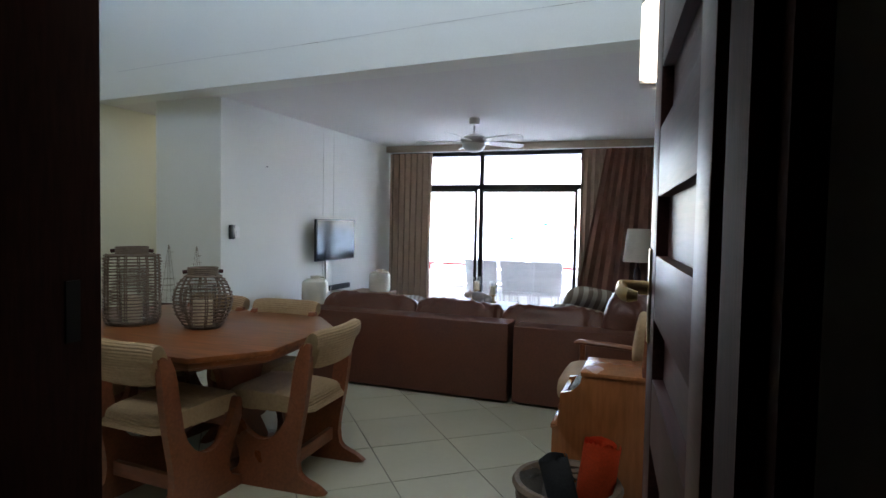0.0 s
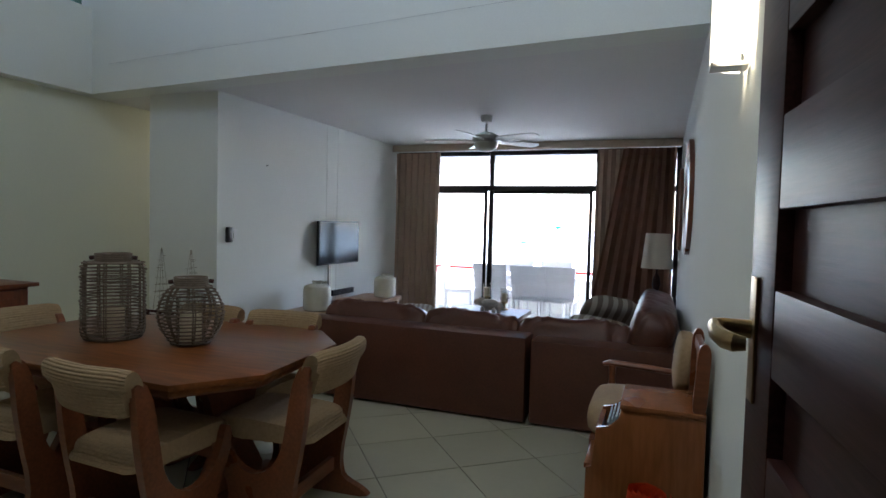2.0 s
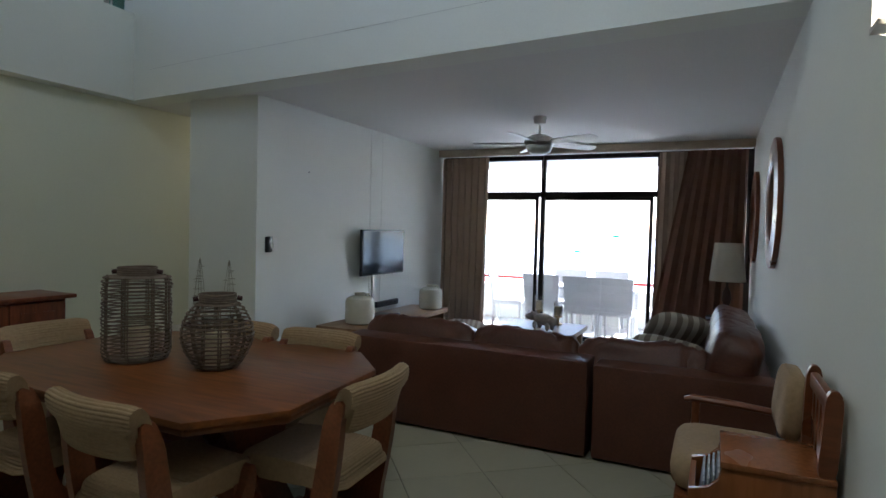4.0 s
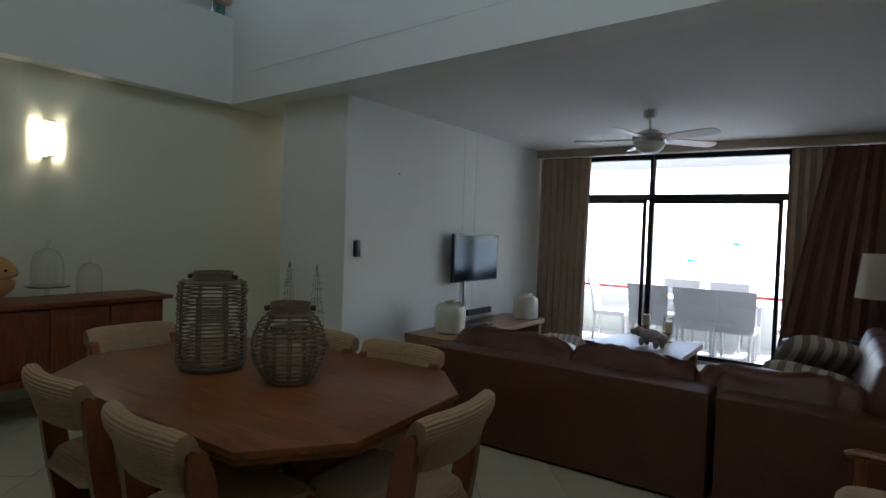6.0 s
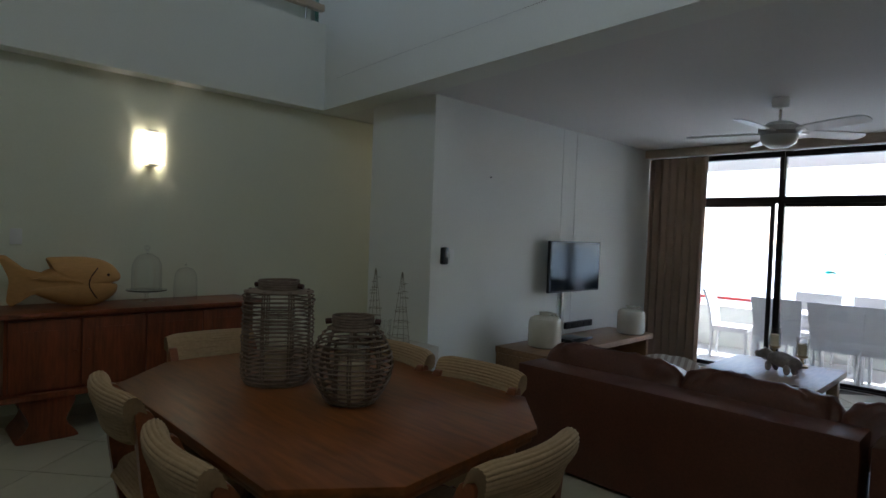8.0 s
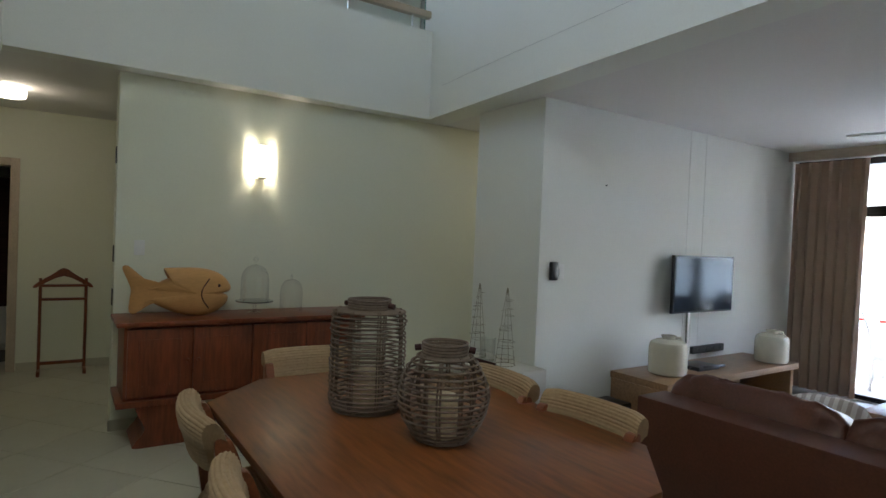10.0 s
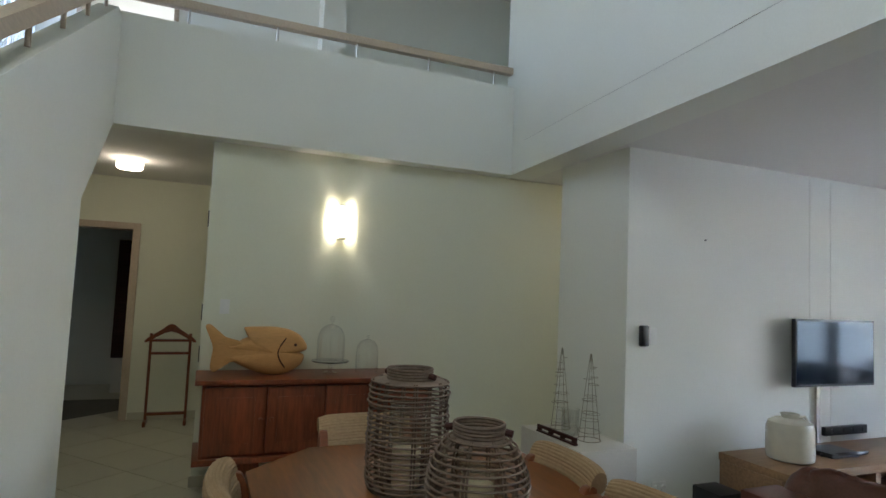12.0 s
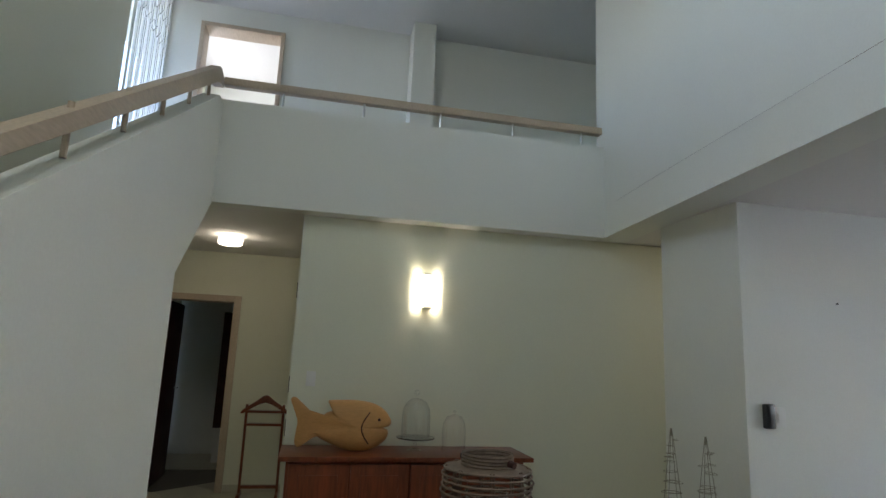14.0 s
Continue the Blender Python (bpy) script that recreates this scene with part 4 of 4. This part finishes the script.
part("gill", tube([(0.004 + 0.088 * math.sqrt(max(0.0, 1 - ((0.06 + 0.027 * i - 0.17) / 0.185) ** 2)), 0.545 - 0.045 * math.cos((i - 4) * 0.45), 0.06 + 0.027 * i) for i in range(9)], 0.0045, 6), DARKWOOD, fish, "carved gill line")
part("eye", lathe([(0, 0), (0.011, 0.0), (0.009, 0.006), (0, 0.008)], 12), DARKWOOD, fish, "dark carved eye", at=pose(0.070, 0.625, 0.225, 0, 90, 0))
cd = thing("cake_stand", "glass cake stand with a domed cover", "cake stand", pose(-4.80, 4.15, 0.85))
part("stand", lathe([(0, 0), (0.055, 0), (0.056, 0.008), (0.016, 0.02), (0.012, 0.06), (0.02, 0.085), (0.135, 0.09), (0.14, 0.10), (0, 0.098)], 28), CLEAR, cd, "footed glass plate")
part("plate_rim", ring(0.139, 0.096, 0.0035), glass("dark_glass_edge", (0.25, 0.30, 0.30)), cd, "dark edge of the glass plate")
dome = part("dome", lathe([(0.105, 0.102), (0.105, 0.25), (0.098, 0.30), (0.075, 0.345), (0.04, 0.37), (0.008, 0.378)], 30), CLEAR, cd, "clear glass dome")
part("knob", lathe([(0.008, 0.376), (0.008, 0.395), (0.02, 0.41), (0.018, 0.43), (0, 0.44)], 14), CLEAR, dome)
bj = thing("bell_jar", "clear glass bell jar on the sideboard", "bell jar", pose(-4.80, 4.44, 0.85))
part("jar", lathe([(0.088, 0.0), (0.088, 0.16), (0.08, 0.21), (0.055, 0.25), (0.007, 0.268)], 28), CLEAR, bj)
part("knob", lathe([(0.007, 0.266), (0.007, 0.275), (0.014, 0.285), (0, 0.298)], 12), CLEAR, bj)


# ---- wall lamps ----
def sconce(m, label):
    s = thing("wall_lamp", label, "wall lamp", m, "wall lamps")
    sh = bmesh.new()
    n = 12
    rows = []
    for r in (0.112, 0.105):
        rows.append([[sh.verts.new((r * math.sin(a), -0.006 - r * 0.85 * math.cos(a), z)) for a in [(-1.5 + 3.0 * i / n) for i in range(n + 1)]] for z in (-0.128, 0.128)])
    for k, (lo, hi) in enumerate(rows):
        for i in range(n):
            q = (lo[i], lo[i + 1], hi[i + 1], hi[i])
            sh.faces.new(q if k == 0 else tuple(reversed(q)))
    for z in (0, 1):
        for i in range(n):
            sh.faces.new((rows[0][z][i], rows[0][z][i + 1], rows[1][z][i + 1], rows[1][z][i]))
    for e in (0, n):
        sh.faces.new((rows[0][0][e], rows[0][1][e], rows[1][1][e], rows[1][0][e]))
    part("shade", sh, LAMPGLASS, s, "lit frosted glass half shade")
    part("wall_plate", box(-0.035, 0.035, -0.012, 0, -0.10, 0.10), STEEL, s)
    for z in (-0.134, 0.134):
        part("clip", box(-0.036, 0.036, -0.10, -0.004, z - 0.006, z + 0.006), STEEL, s, "steel shade clip")
    return s


SC = (WX, 4.225, 2.045)
sconce(pose(*SC, 0, 0, 90), "lit frosted glass wall lamp over the sideboard")
sconce(pose(RX, 3.47, 2.02, 0, 0, -90), "lit frosted glass wall lamp by the entrance")
lamp("wall_lamp_bulb", "POINT", pose(SC[0] + 0.05, SC[1], SC[2]), 0.35, (1.0, 0.87, 0.68), radius=0.01)
lamp("wall_lamp_bulb", "POINT", pose(RX - 0.05, 3.47, 2.02), 0.12, (1.0, 0.85, 0.58), radius=0.012)
for y, z, w in ((3.37, 1.33, 0.07),):
    s = thing("light_switch", "white light switch plate on the wall", "light switch")
    part("plate", box(WX, WX + 0.008, y - w / 2, y + w / 2, z - 0.055, z + 0.055), WALLPLASTIC, s, bevel=0.002)
    part("rocker", box(WX + 0.008, WX + 0.012, y - 0.012, y + 0.012, z - 0.02, z + 0.02), WALLPLASTIC, s)

so = thing("wall_socket", "white double socket plate low on the wall", "socket")
part("plate", box(TX, TX + 0.008, 6.16, 6.285, 0.185, 0.265), WALLPLASTIC, so, bevel=0.002)
for y in (6.19, 6.255):
    part("outlet", lathe([(0.0, 0.003), (0.016, 0.003), (0.018, 0.0), (0.02, 0.004), (0.022, 0.0)], 14), WALLPLASTIC, so, at=pose(TX + 0.008, y, 0.225, 0, 90, 0))

# ---- console table by the pier with wire trees ----
wc = thing("console_table", "narrow table under a white linen cloth", "console table")
part("cloth", box(-4.12, -3.38, 5.46, 5.90, 0.26, 0.552), CLOTH, wc, "white linen cloth hanging to the sides", bevel=0.006)
for x in (-4.08, -3.43):
    for y in (5.51, 5.84):
        part("leg", box(x, x + 0.03, y, y + 0.03, 0, 0.26), DARKWOOD, wc)
ty = thing("wooden_tray", "dark narrow wooden tray lying on the cloth", "tray", pose(-3.72, 5.50, 0.556, 0, 0, 4))
part("rail", box(-0.21, 0.21, -0.010, 0.010, 0.028, 0.050), DARKWOOD, ty, bevel=0.004)
for x in (-0.19, -0.06, 0.07, 0.19):
    part("upright", box(x - 0.018, x + 0.018, -0.009, 0.009, 0.012, 0.028), DARKWOOD, ty)
part("base", box(-0.21, 0.21, -0.016, 0.016, 0.0, 0.012), DARKWOOD, ty, bevel=0.003)


def wire_tree(x, y, h, r):
    w = thing("wire_tree", "conical decorative tree of dull bent wire", "ornament", pose(x, y, 0.554), "wire trees")
    for k in range(4):
        a = 2 * math.pi * k / 4 + 0.5
        part("upright_wire", tube([(r * math.cos(a), r * math.sin(a), 0.004), (0.55 * r * math.cos(a + 0.05), 0.55 * r * math.sin(a + 0.05), h * 0.5), (0.006 * math.cos(a), 0.006 * math.sin(a), h)], 0.0021, 5), WIRE, w)
    part("base_hoop", ring(r, 0.004, 0.0026), WIRE, w)
    part("tip_wire", tube([(0, 0, h - 0.035), (0, 0, h + 0.012)], 0.006, 6), WIRE, w)
    for z in [0.07, 0.13, 0.19, 0.20, 0.27, 0.28, 0.33, 0.385, 0.43, 0.44, 0.49, 0.53]:
        z = h * min(0.93, z / 0.6 + random.uniform(-0.03, 0.03))
        part("wound_wire", ring(r * (1 - 0.9 * z / h) * random.uniform(1.0, 1.12), z, random.choice((0.0014, 0.002))), WIRE, w, at=pose(0, 0, 0, random.uniform(-3, 3), random.uniform(-3, 3), 0))


wire_tree(-3.97, 5.70, 0.575, 0.074)
wire_tree(-3.625, 5.70, 0.57, 0.078)
gj = thing("glass_jar", "small clear glass jar between the wire trees", "jar", pose(-3.79, 5.66, 0.554))
part("jar", lathe([(0, 0), (0.06, 0), (0.062, 0.17), (0.066, 0.18), (0.062, 0.18), (0.058, 0.17), (0.056, 0.006), (0, 0.006)], 24), CLEAR, gj)

# ---- entrance seat: chest, armchair, basket ----
def telephone_bench():
    """A chest with a lid and magazine slot at one end, an upholstered seat with one arm at the other."""
    b = thing("telephone_bench", "honey-varnished wooden telephone bench with cream seat pad", "bench")
    side = [(0.062, 0.0), (0.50, 0.0), (0.50, 0.70), (0.187, 0.70), (0.18, 0.655), (0.15, 0.625), (0.09, 0.612), (0.081, 0.45), (0.055, 0.445), (0.055, 0.10)]
    for y in (4.06, 4.365):
        part("side_panel", slab(side, y, y + 0.022, "y"), HONEY, b, bevel=0.003)
    part("front_panel", box(0.088, 0.108, 4.082, 4.365, 0.10, 0.60), HONEY, b)
    part("slot_back", box(0.188, 0.203, 4.082, 4.365, 0.10, 0.698), HONEY, b)
    part("slot_floor", box(0.108, 0.188, 4.082, 4.365, 0.46, 0.475), HONEY, b)
    part("ledge", box(0.045, 0.088, 4.082, 4.365, 0.43, 0.452), HONEY, b, bevel=0.004)
    part("lid", box(0.182, 0.50, 4.052, 4.395, 0.701, 0.722), HONEY, b, bevel=0.005)
    for y, foot, top in ((4.06, 0.723, 0.99), (4.45, 0.40, 0.99), (4.95, 0.0, 0.88)):
        part("back_post", slab(curve([(0.452, foot), (0.494, foot), (0.504, top - 0.13), (0.506, top - 0.03), (0.488, top), (0.464, top - 0.02), (0.455, top - 0.13)], 4), y, y + 0.032, "y"), REDWOOD, b, bevel=0.004)
    part("crest_rail", box(0.468, 0.496, 4.092, 4.45, 0.91, 0.968), REDWOOD, b, bevel=0.01)
    part("lower_rail", box(0.472, 0.492, 4.482, 4.95, 0.62, 0.68), REDWOOD, b, bevel=0.005)
    for k in range(5):
        y = 4.135 + 0.068 * k
        part("back_slat", slab(curve([(y - 0.014, 0.724), (y + 0.014, 0.724), (y + 0.028, 0.80), (y + 0.010, 0.855), (y + 0.020, 0.912), (y - 0.020, 0.912), (y - 0.010, 0.855), (y - 0.028, 0.80)], 3), 0.475, 0.489, "x"), REDWOOD, b)
    part("seat_rail", box(0.03, 0.47, 4.388, 4.98, 0.38, 0.45), REDWOOD, b, bevel=0.006)
    part("seat_pad", pillow(0.46, 0.58, 0.15, n=18, m=10, power=0.35), CORD, b, "cream upholstered seat pad", at=pose(0.235, 4.678, 0.515))
    part("back_pad", pillow(0.085, 0.46, 0.25, n=18, m=10, power=0.4), CORD, b, "cream upholstered back pad", at=pose(0.435, 4.715, 0.79, 0, 7, 0))
    part("pad_board", box(0.474, 0.490, 4.482, 4.95, 0.70, 0.875), REDWOOD, b)
    part("arm", tube([(0.035, 4.965, 0.672), (0.07, 4.965, 0.682), (0.25, 4.965, 0.676), (0.47, 4.965, 0.660)], [0.014, 0.022, 0.022, 0.018], 10, flat=0.8), REDWOOD, b)
    part("arm_post", tube([(0.085, 4.965, 0.45), (0.085, 4.965, 0.53), (0.085, 4.965, 0.60), (0.085, 4.965, 0.67)], [0.018, 0.024, 0.017, 0.021], 10), REDWOOD, b)
    part("front_leg", tube([(0.085, 4.93, 0.0), (0.085, 4.94, 0.2), (0.085, 4.95, 0.40)], [0.015, 0.022, 0.02], 10), REDWOOD, b)


telephone_bench()
mg = thing("magazines", "small stack of printed magazines in the bench slot", "magazines", pose(0.115, 4.225, 0.476, 0, 6, 0))
for k in range(4):
    part("magazine", box(0.014 * k, 0.014 * k + 0.007, -0.125 + 0.006 * k, 0.125 - 0.005 * k, 0.0, 0.155 + 0.012 * k), MAGAZINE, mg)
bk = thing("wicker_basket", "round wicker basket holding rolled towels", "basket", pose(0.17, 3.79, 0))
for i in range(9):
    z = 0.012 + i * 0.034
    part("weave", tube([((0.17 + 0.035 * i / 8) * math.cos(a), (0.17 + 0.035 * i / 8) * math.sin(a), z + 0.009 * math.sin(a * 11 + i * math.pi)) for a in [2 * math.pi * k / 44 for k in range(44)]], 0.0165, 6, closed=True), WICKER, bk)
part("rim", ring(0.212, 0.305, 0.02, 36), WICKER, bk)
part("base", lathe([(0, 0.002), (0.17, 0.002), (0.17, 0.015), (0, 0.015)], 24), WICKER, bk)


def towel(m, mat, label, r, l):
    bm = bmesh.new()
    n = 60
    path = [(0.012 + (r - 0.012) * i / n) for i in range(n + 1)]
    pts = [(p * math.cos(i * 0.42), p * math.sin(i * 0.42)) for i, p in enumerate(path)]
    rows = []
    for z in [l * k / 8 for k in range(9)]:
        rows.append([bm.verts.new((x + 0.004 * noise.noise(Vector((x * 30, y * 30, z * 12))), y, z + 0.012 * noise.noise(Vector((x * 20, y * 20, 3))))) for x, y in pts])
    for a, b in zip(rows, rows[1:]):
        for i in range(n):
            bm.faces.new((a[i], a[i + 1], b[i + 1], b[i]))
    bmesh.ops.solidify(bm, geom=list(bm.faces), thickness=0.012)
    t = thing("rolled_towel", label, "towel", m, "rolled towels")
    part("cloth", bm, mat, t)


towel(pose(0.25, 3.84, 0.05, 4, 6, 20), ORANGE, "bright orange rolled towel in the basket", 0.082, 0.44)
towel(pose(0.22, 3.72, 0.06, -6, -14, 40), GREYTOWEL, "charcoal grey rolled towel in the basket", 0.065, 0.40)
towel(pose(0.07, 3.78, 0.10, -14, -12, 80), PALETOWEL, "pale grey rolled towel in the basket", 0.07, 0.24)
towel(pose(0.12, 3.69, 0.12, -18, 6, 10), PALETOWEL, "pale grey rolled towel in the basket", 0.062, 0.2)

# ---- hall: doorway, valet stand, ceiling light ----
hd = thing("door_2", "hall doorway with a tan wooden frame and open dark door", "door", kind="structure")
part("jamb", box(HX - 0.21, HX + 0.03, 2.47, 2.545, 0, 2.10), RAILWOOD, hd, bevel=0.004)
part("jamb", box(HX - 0.21, HX + 0.03, 1.655, 1.73, 0, 2.10), RAILWOOD, hd, bevel=0.004)
part("head", box(HX - 0.21, HX + 0.03, 1.73, 2.47, 2.03, 2.10), RAILWOOD, hd, bevel=0.004)
dl = part("door_leaf", box(HX - 0.90, HX - 0.17, 1.735, 1.775, 0.01, 2.02), DARKWOOD, hd, "open dark wooden leaf", bevel=0.003)
part("door_handle", tube([(HX - 0.82, 1.775, 1.02), (HX - 0.82, 1.82, 1.02), (HX - 0.72, 1.825, 1.02)], 0.01, 8), STEEL, dl, "steel lever handle")
setting("wall_bathroom_end", box(-9.9, -9.7, 0.6, 4.2, 0, 2.4), PLASTER, "pale wall of the dim room behind the doorway", "wall")
setting("wall_bathroom_side", box(-9.7, HX - 0.2, 3.0, 3.1, 0, 2.4), PLASTER, "pale wall of the dim room behind the doorway", "wall")
setting("wall_bathroom_near", box(-9.7, HX - 0.2, 1.0, 1.1, 0, 2.4), PLASTER, "pale wall of the dim room behind the doorway", "wall")
setting("ceiling_bathroom", box(-9.9, HX - 0.2, 0.6, 4.2, 2.4, 2.5), CEIL, "ceiling of the dim room behind the doorway", "ceiling")
setting("floor_bathroom", box(-9.9, -8.6, 0.6, 4.2, -0.2, -0.002), TILE, "tiled floor of the dim room behind the doorway", "floor")
cab = thing("dark_cabinet", "tall dark cabinet in the room behind the doorway", "cabinet")
part("body", box(-9.4, -9.0, 2.15, 2.75, 0.45, 2.0), DARKWOOD, cab, bevel=0.006)
part("door", box(-9.0, -8.985, 2.17, 2.73, 0.47, 1.98), DARKWOOD, cab)
part("plinth", box(-9.4, -9.02, 2.17, 2.73, 0, 0.45), WALLPLASTIC, cab)

vs = thing("valet_stand", "dark wooden clothes valet stand in the hall", "valet stand", pose(-7.12, 2.93, 0, 0, 0, 90))
for x in (-0.19, 0.19):
    part("post", tube([(x, 0, 0.05), (x, 0, 0.94)], 0.014, 8), SIDEWOOD, vs)
    part("foot", box(x - 0.015, x + 0.015, -0.14, 0.14, 0, 0.05), SIDEWOOD, vs, bevel=0.006)
part("stretcher", box(-0.19, 0.19, -0.012, 0.012, 0.09, 0.12), SIDEWOOD, vs)
part("trouser_bar", box(-0.20, 0.20, -0.02, 0.02, 0.72, 0.745), SIDEWOOD, vs, bevel=0.004)
part("hanger", slab(curve([(-0.235, 0.88), (-0.10, 0.975), (0, 1.04), (0.10, 0.975), (0.235, 0.88), (0.22, 0.85), (0.0, 0.965), (-0.22, 0.85)], 4), -0.02, 0.02, "y"), SIDEWOOD, vs, bevel=0.003)
part("hanger_bar", box(-0.20, 0.20, -0.03, 0.03, 0.855, 0.88), SIDEWOOD, vs, bevel=0.005)
hl = thing("ceiling_lamp", "lit round opal glass ceiling lamp in the hall", "ceiling lamp", pose(-6.22, 2.52, CZ))
part("base", lathe([(0, 0), (0.09, 0), (0.09, -0.02), (0, -0.02)], 24), WHITEMETAL, hl)
part("globe", lathe([(0.098, -0.012), (0.110, -0.028), (0.110, -0.078), (0.094, -0.092), (0, -0.096)], 28), HALLGLASS, hl, "glowing opal glass drum")
lamp("hall_bulb", "POINT", pose(-6.22, 2.52, CZ - 0.16), 0.20, (1.0, 0.88, 0.64), radius=0.08)
for z in (0.96, 1.28, 2.0):
    h = thing("hinge_plate", "small black hinge plate on the wall end", "hinge", group="wall end hinges")
    part("plate", box(WX - 0.13, WX - 0.08, 3.208, 3.215, z - 0.06, z + 0.06), BLACK, h)
# unseen lamp, added to give the passage wall its warm light
pl = thing("ceiling_lamp", "unseen opal glass ceiling lamp added to light the passage", "ceiling lamp", pose(-4.70, 7.3, CZ))
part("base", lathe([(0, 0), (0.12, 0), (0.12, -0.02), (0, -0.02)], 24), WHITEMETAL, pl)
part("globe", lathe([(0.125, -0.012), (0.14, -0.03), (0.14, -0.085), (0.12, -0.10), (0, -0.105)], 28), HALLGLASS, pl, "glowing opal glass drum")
lamp("added_passage_bulb", "POINT", pose(-4.70, 7.3, CZ - 0.16), 0.15, (1.0, 0.88, 0.62), radius=0.08)
skirt = thing("baseboard", "cream tile skirting along the dining wall", "skirting", kind="structure")
part("strip", box(WX, WX + 0.012, 3.20, 9.0, 0, 0.08), TILE, skirt)
part("strip", box(WX - 0.2, WX + 0.012, 3.203, 3.215, 0, 0.08), TILE, skirt)
part("strip", box(HX, HX + 0.012, 2.55, 3.95, 0, 0.08), TILE, skirt)

# ---- gallery: railings, door, lattice gate ----
gr = thing("gallery_railing", "pale wooden handrail on thin steel posts", "railing")
part("handrail", box(SX - 0.105, SX - 0.035, SY - 0.02, BY - 0.02, 3.535, 3.60), RAILWOOD, gr, bevel=0.012)
for k in range(5):
    y = 2.98 + k * 0.64
    part("post", tube([(SX - 0.07, y, 3.40), (SX - 0.07, y, 3.54)], 0.009, 8), STEEL, gr)
sr = thing("stair_railing", "pale wooden stair handrail on wooden posts", "railing")
part("handrail", slab([(-1.36, 1.59), (-4.74, 3.475), (-4.83, 3.50), (-4.94, 3.52), (-4.985, 3.535), (-4.985, 3.60), (-4.90, 3.605), (-4.815, 3.62), (-4.76, 3.605), (-1.36, 1.645)][::-1], SY - 0.095, SY - 0.025, "y"), RAILWOOD, sr, bevel=0.004)
for k in range(7):
    x = -1.5 - k * 0.52
    z = 1.23 + (-0.9 - x) * (3.36 - 1.23) / 3.82
    part("post", tube([(x, SY - 0.06, z), (x, SY - 0.06, z + 0.20)], 0.012, 8), RAILWOOD, sr)
ud = thing("door_3", "gallery doorway with a tan wooden frame and bright room", "door", kind="structure")
part("jamb", box(-6.86, -6.62, 1.92, 1.965, 2.78, 4.99), RAILWOOD, ud, bevel=0.004)
part("jamb", box(-6.86, -6.62, 2.755, 2.80, 2.78, 4.99), RAILWOOD, ud, bevel=0.004)
part("head", box(-6.86, -6.62, 1.965, 2.755, 4.945, 4.99), RAILWOOD, ud, bevel=0.004)
setting("wall_upper_room", box(-9.0, -8.8, 0.8, 8.8, 2.78, UZ), PLASTER, "white wall of the bright upper room", "wall")
setting("wall_upper_room_side", box(-8.8, -6.85, 3.6, 3.7, 2.78, UZ), PLASTER, "white wall of the bright upper room", "wall")
setting("floor_upper_room", box(-9.0, -7.55, 0.8, 8.8, 2.60, 2.77), CEIL, "floor of the bright upper room", "floor")
# added fill lamp before a solid wall, so that the doorway looks bright
lamp("upper_room_fill", "AREA", pose(-7.8, 1.64, 4.2, 90, 0, 0), 3, (0.96, 0.98, 1.0), size=(1.2, 1.4))
lt = thing("lattice_gate", "closed white steel expanding lattice gate over a window", "gate")
for k in range(14):
    x = -6.61 + k * 0.076 + (0.012 if k % 2 else -0.012)
    part("bar", box(x, x + 0.016, 1.59, 1.61, 2.95, UZ - 0.02), WHITEMETAL, lt)
for k in range(8):
    x = -6.591 + k * 0.125
    for j in range(9):
        z = 3.0 + j * 0.25
        if 3.3 < z < 4.4:
            continue
        part("lattice_strip", tube([(x, 1.615, z), (x + 0.125, 1.615, z + 0.125)], 0.006, 4), WHITEMETAL, lt)
        part("lattice_strip", tube([(x, 1.615, z + 0.125), (x + 0.125, 1.615, z)], 0.006, 4), WHITEMETAL, lt)
setting("wall_outside", box(-10.0, -3.5, -2.2, -2.0, 0, 3.9), material("grey_outside_render", (0.30, 0.32, 0.34), 0.9, vary=0.2), "grey rendered wall outside the gate", "wall")
gd = thing("glass_door", "pale green glass door edge at the end of the gallery", "glass door")
part("frame", box(-6.62, -6.58, 6.60, 6.64, 2.78, 4.75), STEEL, gd)
part("pane", box(-6.60, -5.80, 6.64, 6.648, 2.80, 4.55), glass("green_glass", (0.55, 0.85, 0.82)), gd)
cr = thing("wall_cable", "thin grey cable run along the upper wall", "cable")
part("cable", tube([(SX + 0.25 + 0.5 * i, BY - 0.017 - 0.0891 * (0.41 + 0.5 * i), 2.85 + 0.002 * i + 0.005 * math.sin(i)) for i in range(11)], 0.0016, 5), STEEL, cr)

# ---- floor tiles, laid on the diagonal ----
T = 0.5
me_tile = finish("tile", box(-T / 2 + 0.003, T / 2 - 0.003, -T / 2 + 0.003, T / 2 - 0.003, -0.008, 0.0), TILE, False, 0.0012)
TURN = radians(-4.8)
ox, oy = -0.745, 4.83
ux, uy = Vector((math.cos(TURN), math.sin(TURN))), Vector((-math.sin(TURN), math.cos(TURN)))
for i in range(-16, 17):
    for j in range(-16, 17):
        p = Vector((ox, oy)) + ux * ((i - j) * T * 0.7071) + uy * ((i + j + 1) * T * 0.7071)
        x, y = p.x, p.y
        inside = (-5.4 < x < 0.9 and 1.5 < y < 6.5) or (-3.8 < x < 0.9 and 6.5 <= y < 9.6) or (-7.7 < x <= -5.4 and 1.3 < y < 4.3) or (-5.3 < x < -4.3 and 6.5 <= y < 8.9)
        if inside:
            t = new("tile", me_tile)
            t.matrix_basis = pose(x, y, -0.0005 + 0.0006 * random.random(), 0, 0, 40.2)
            t.parent = floor
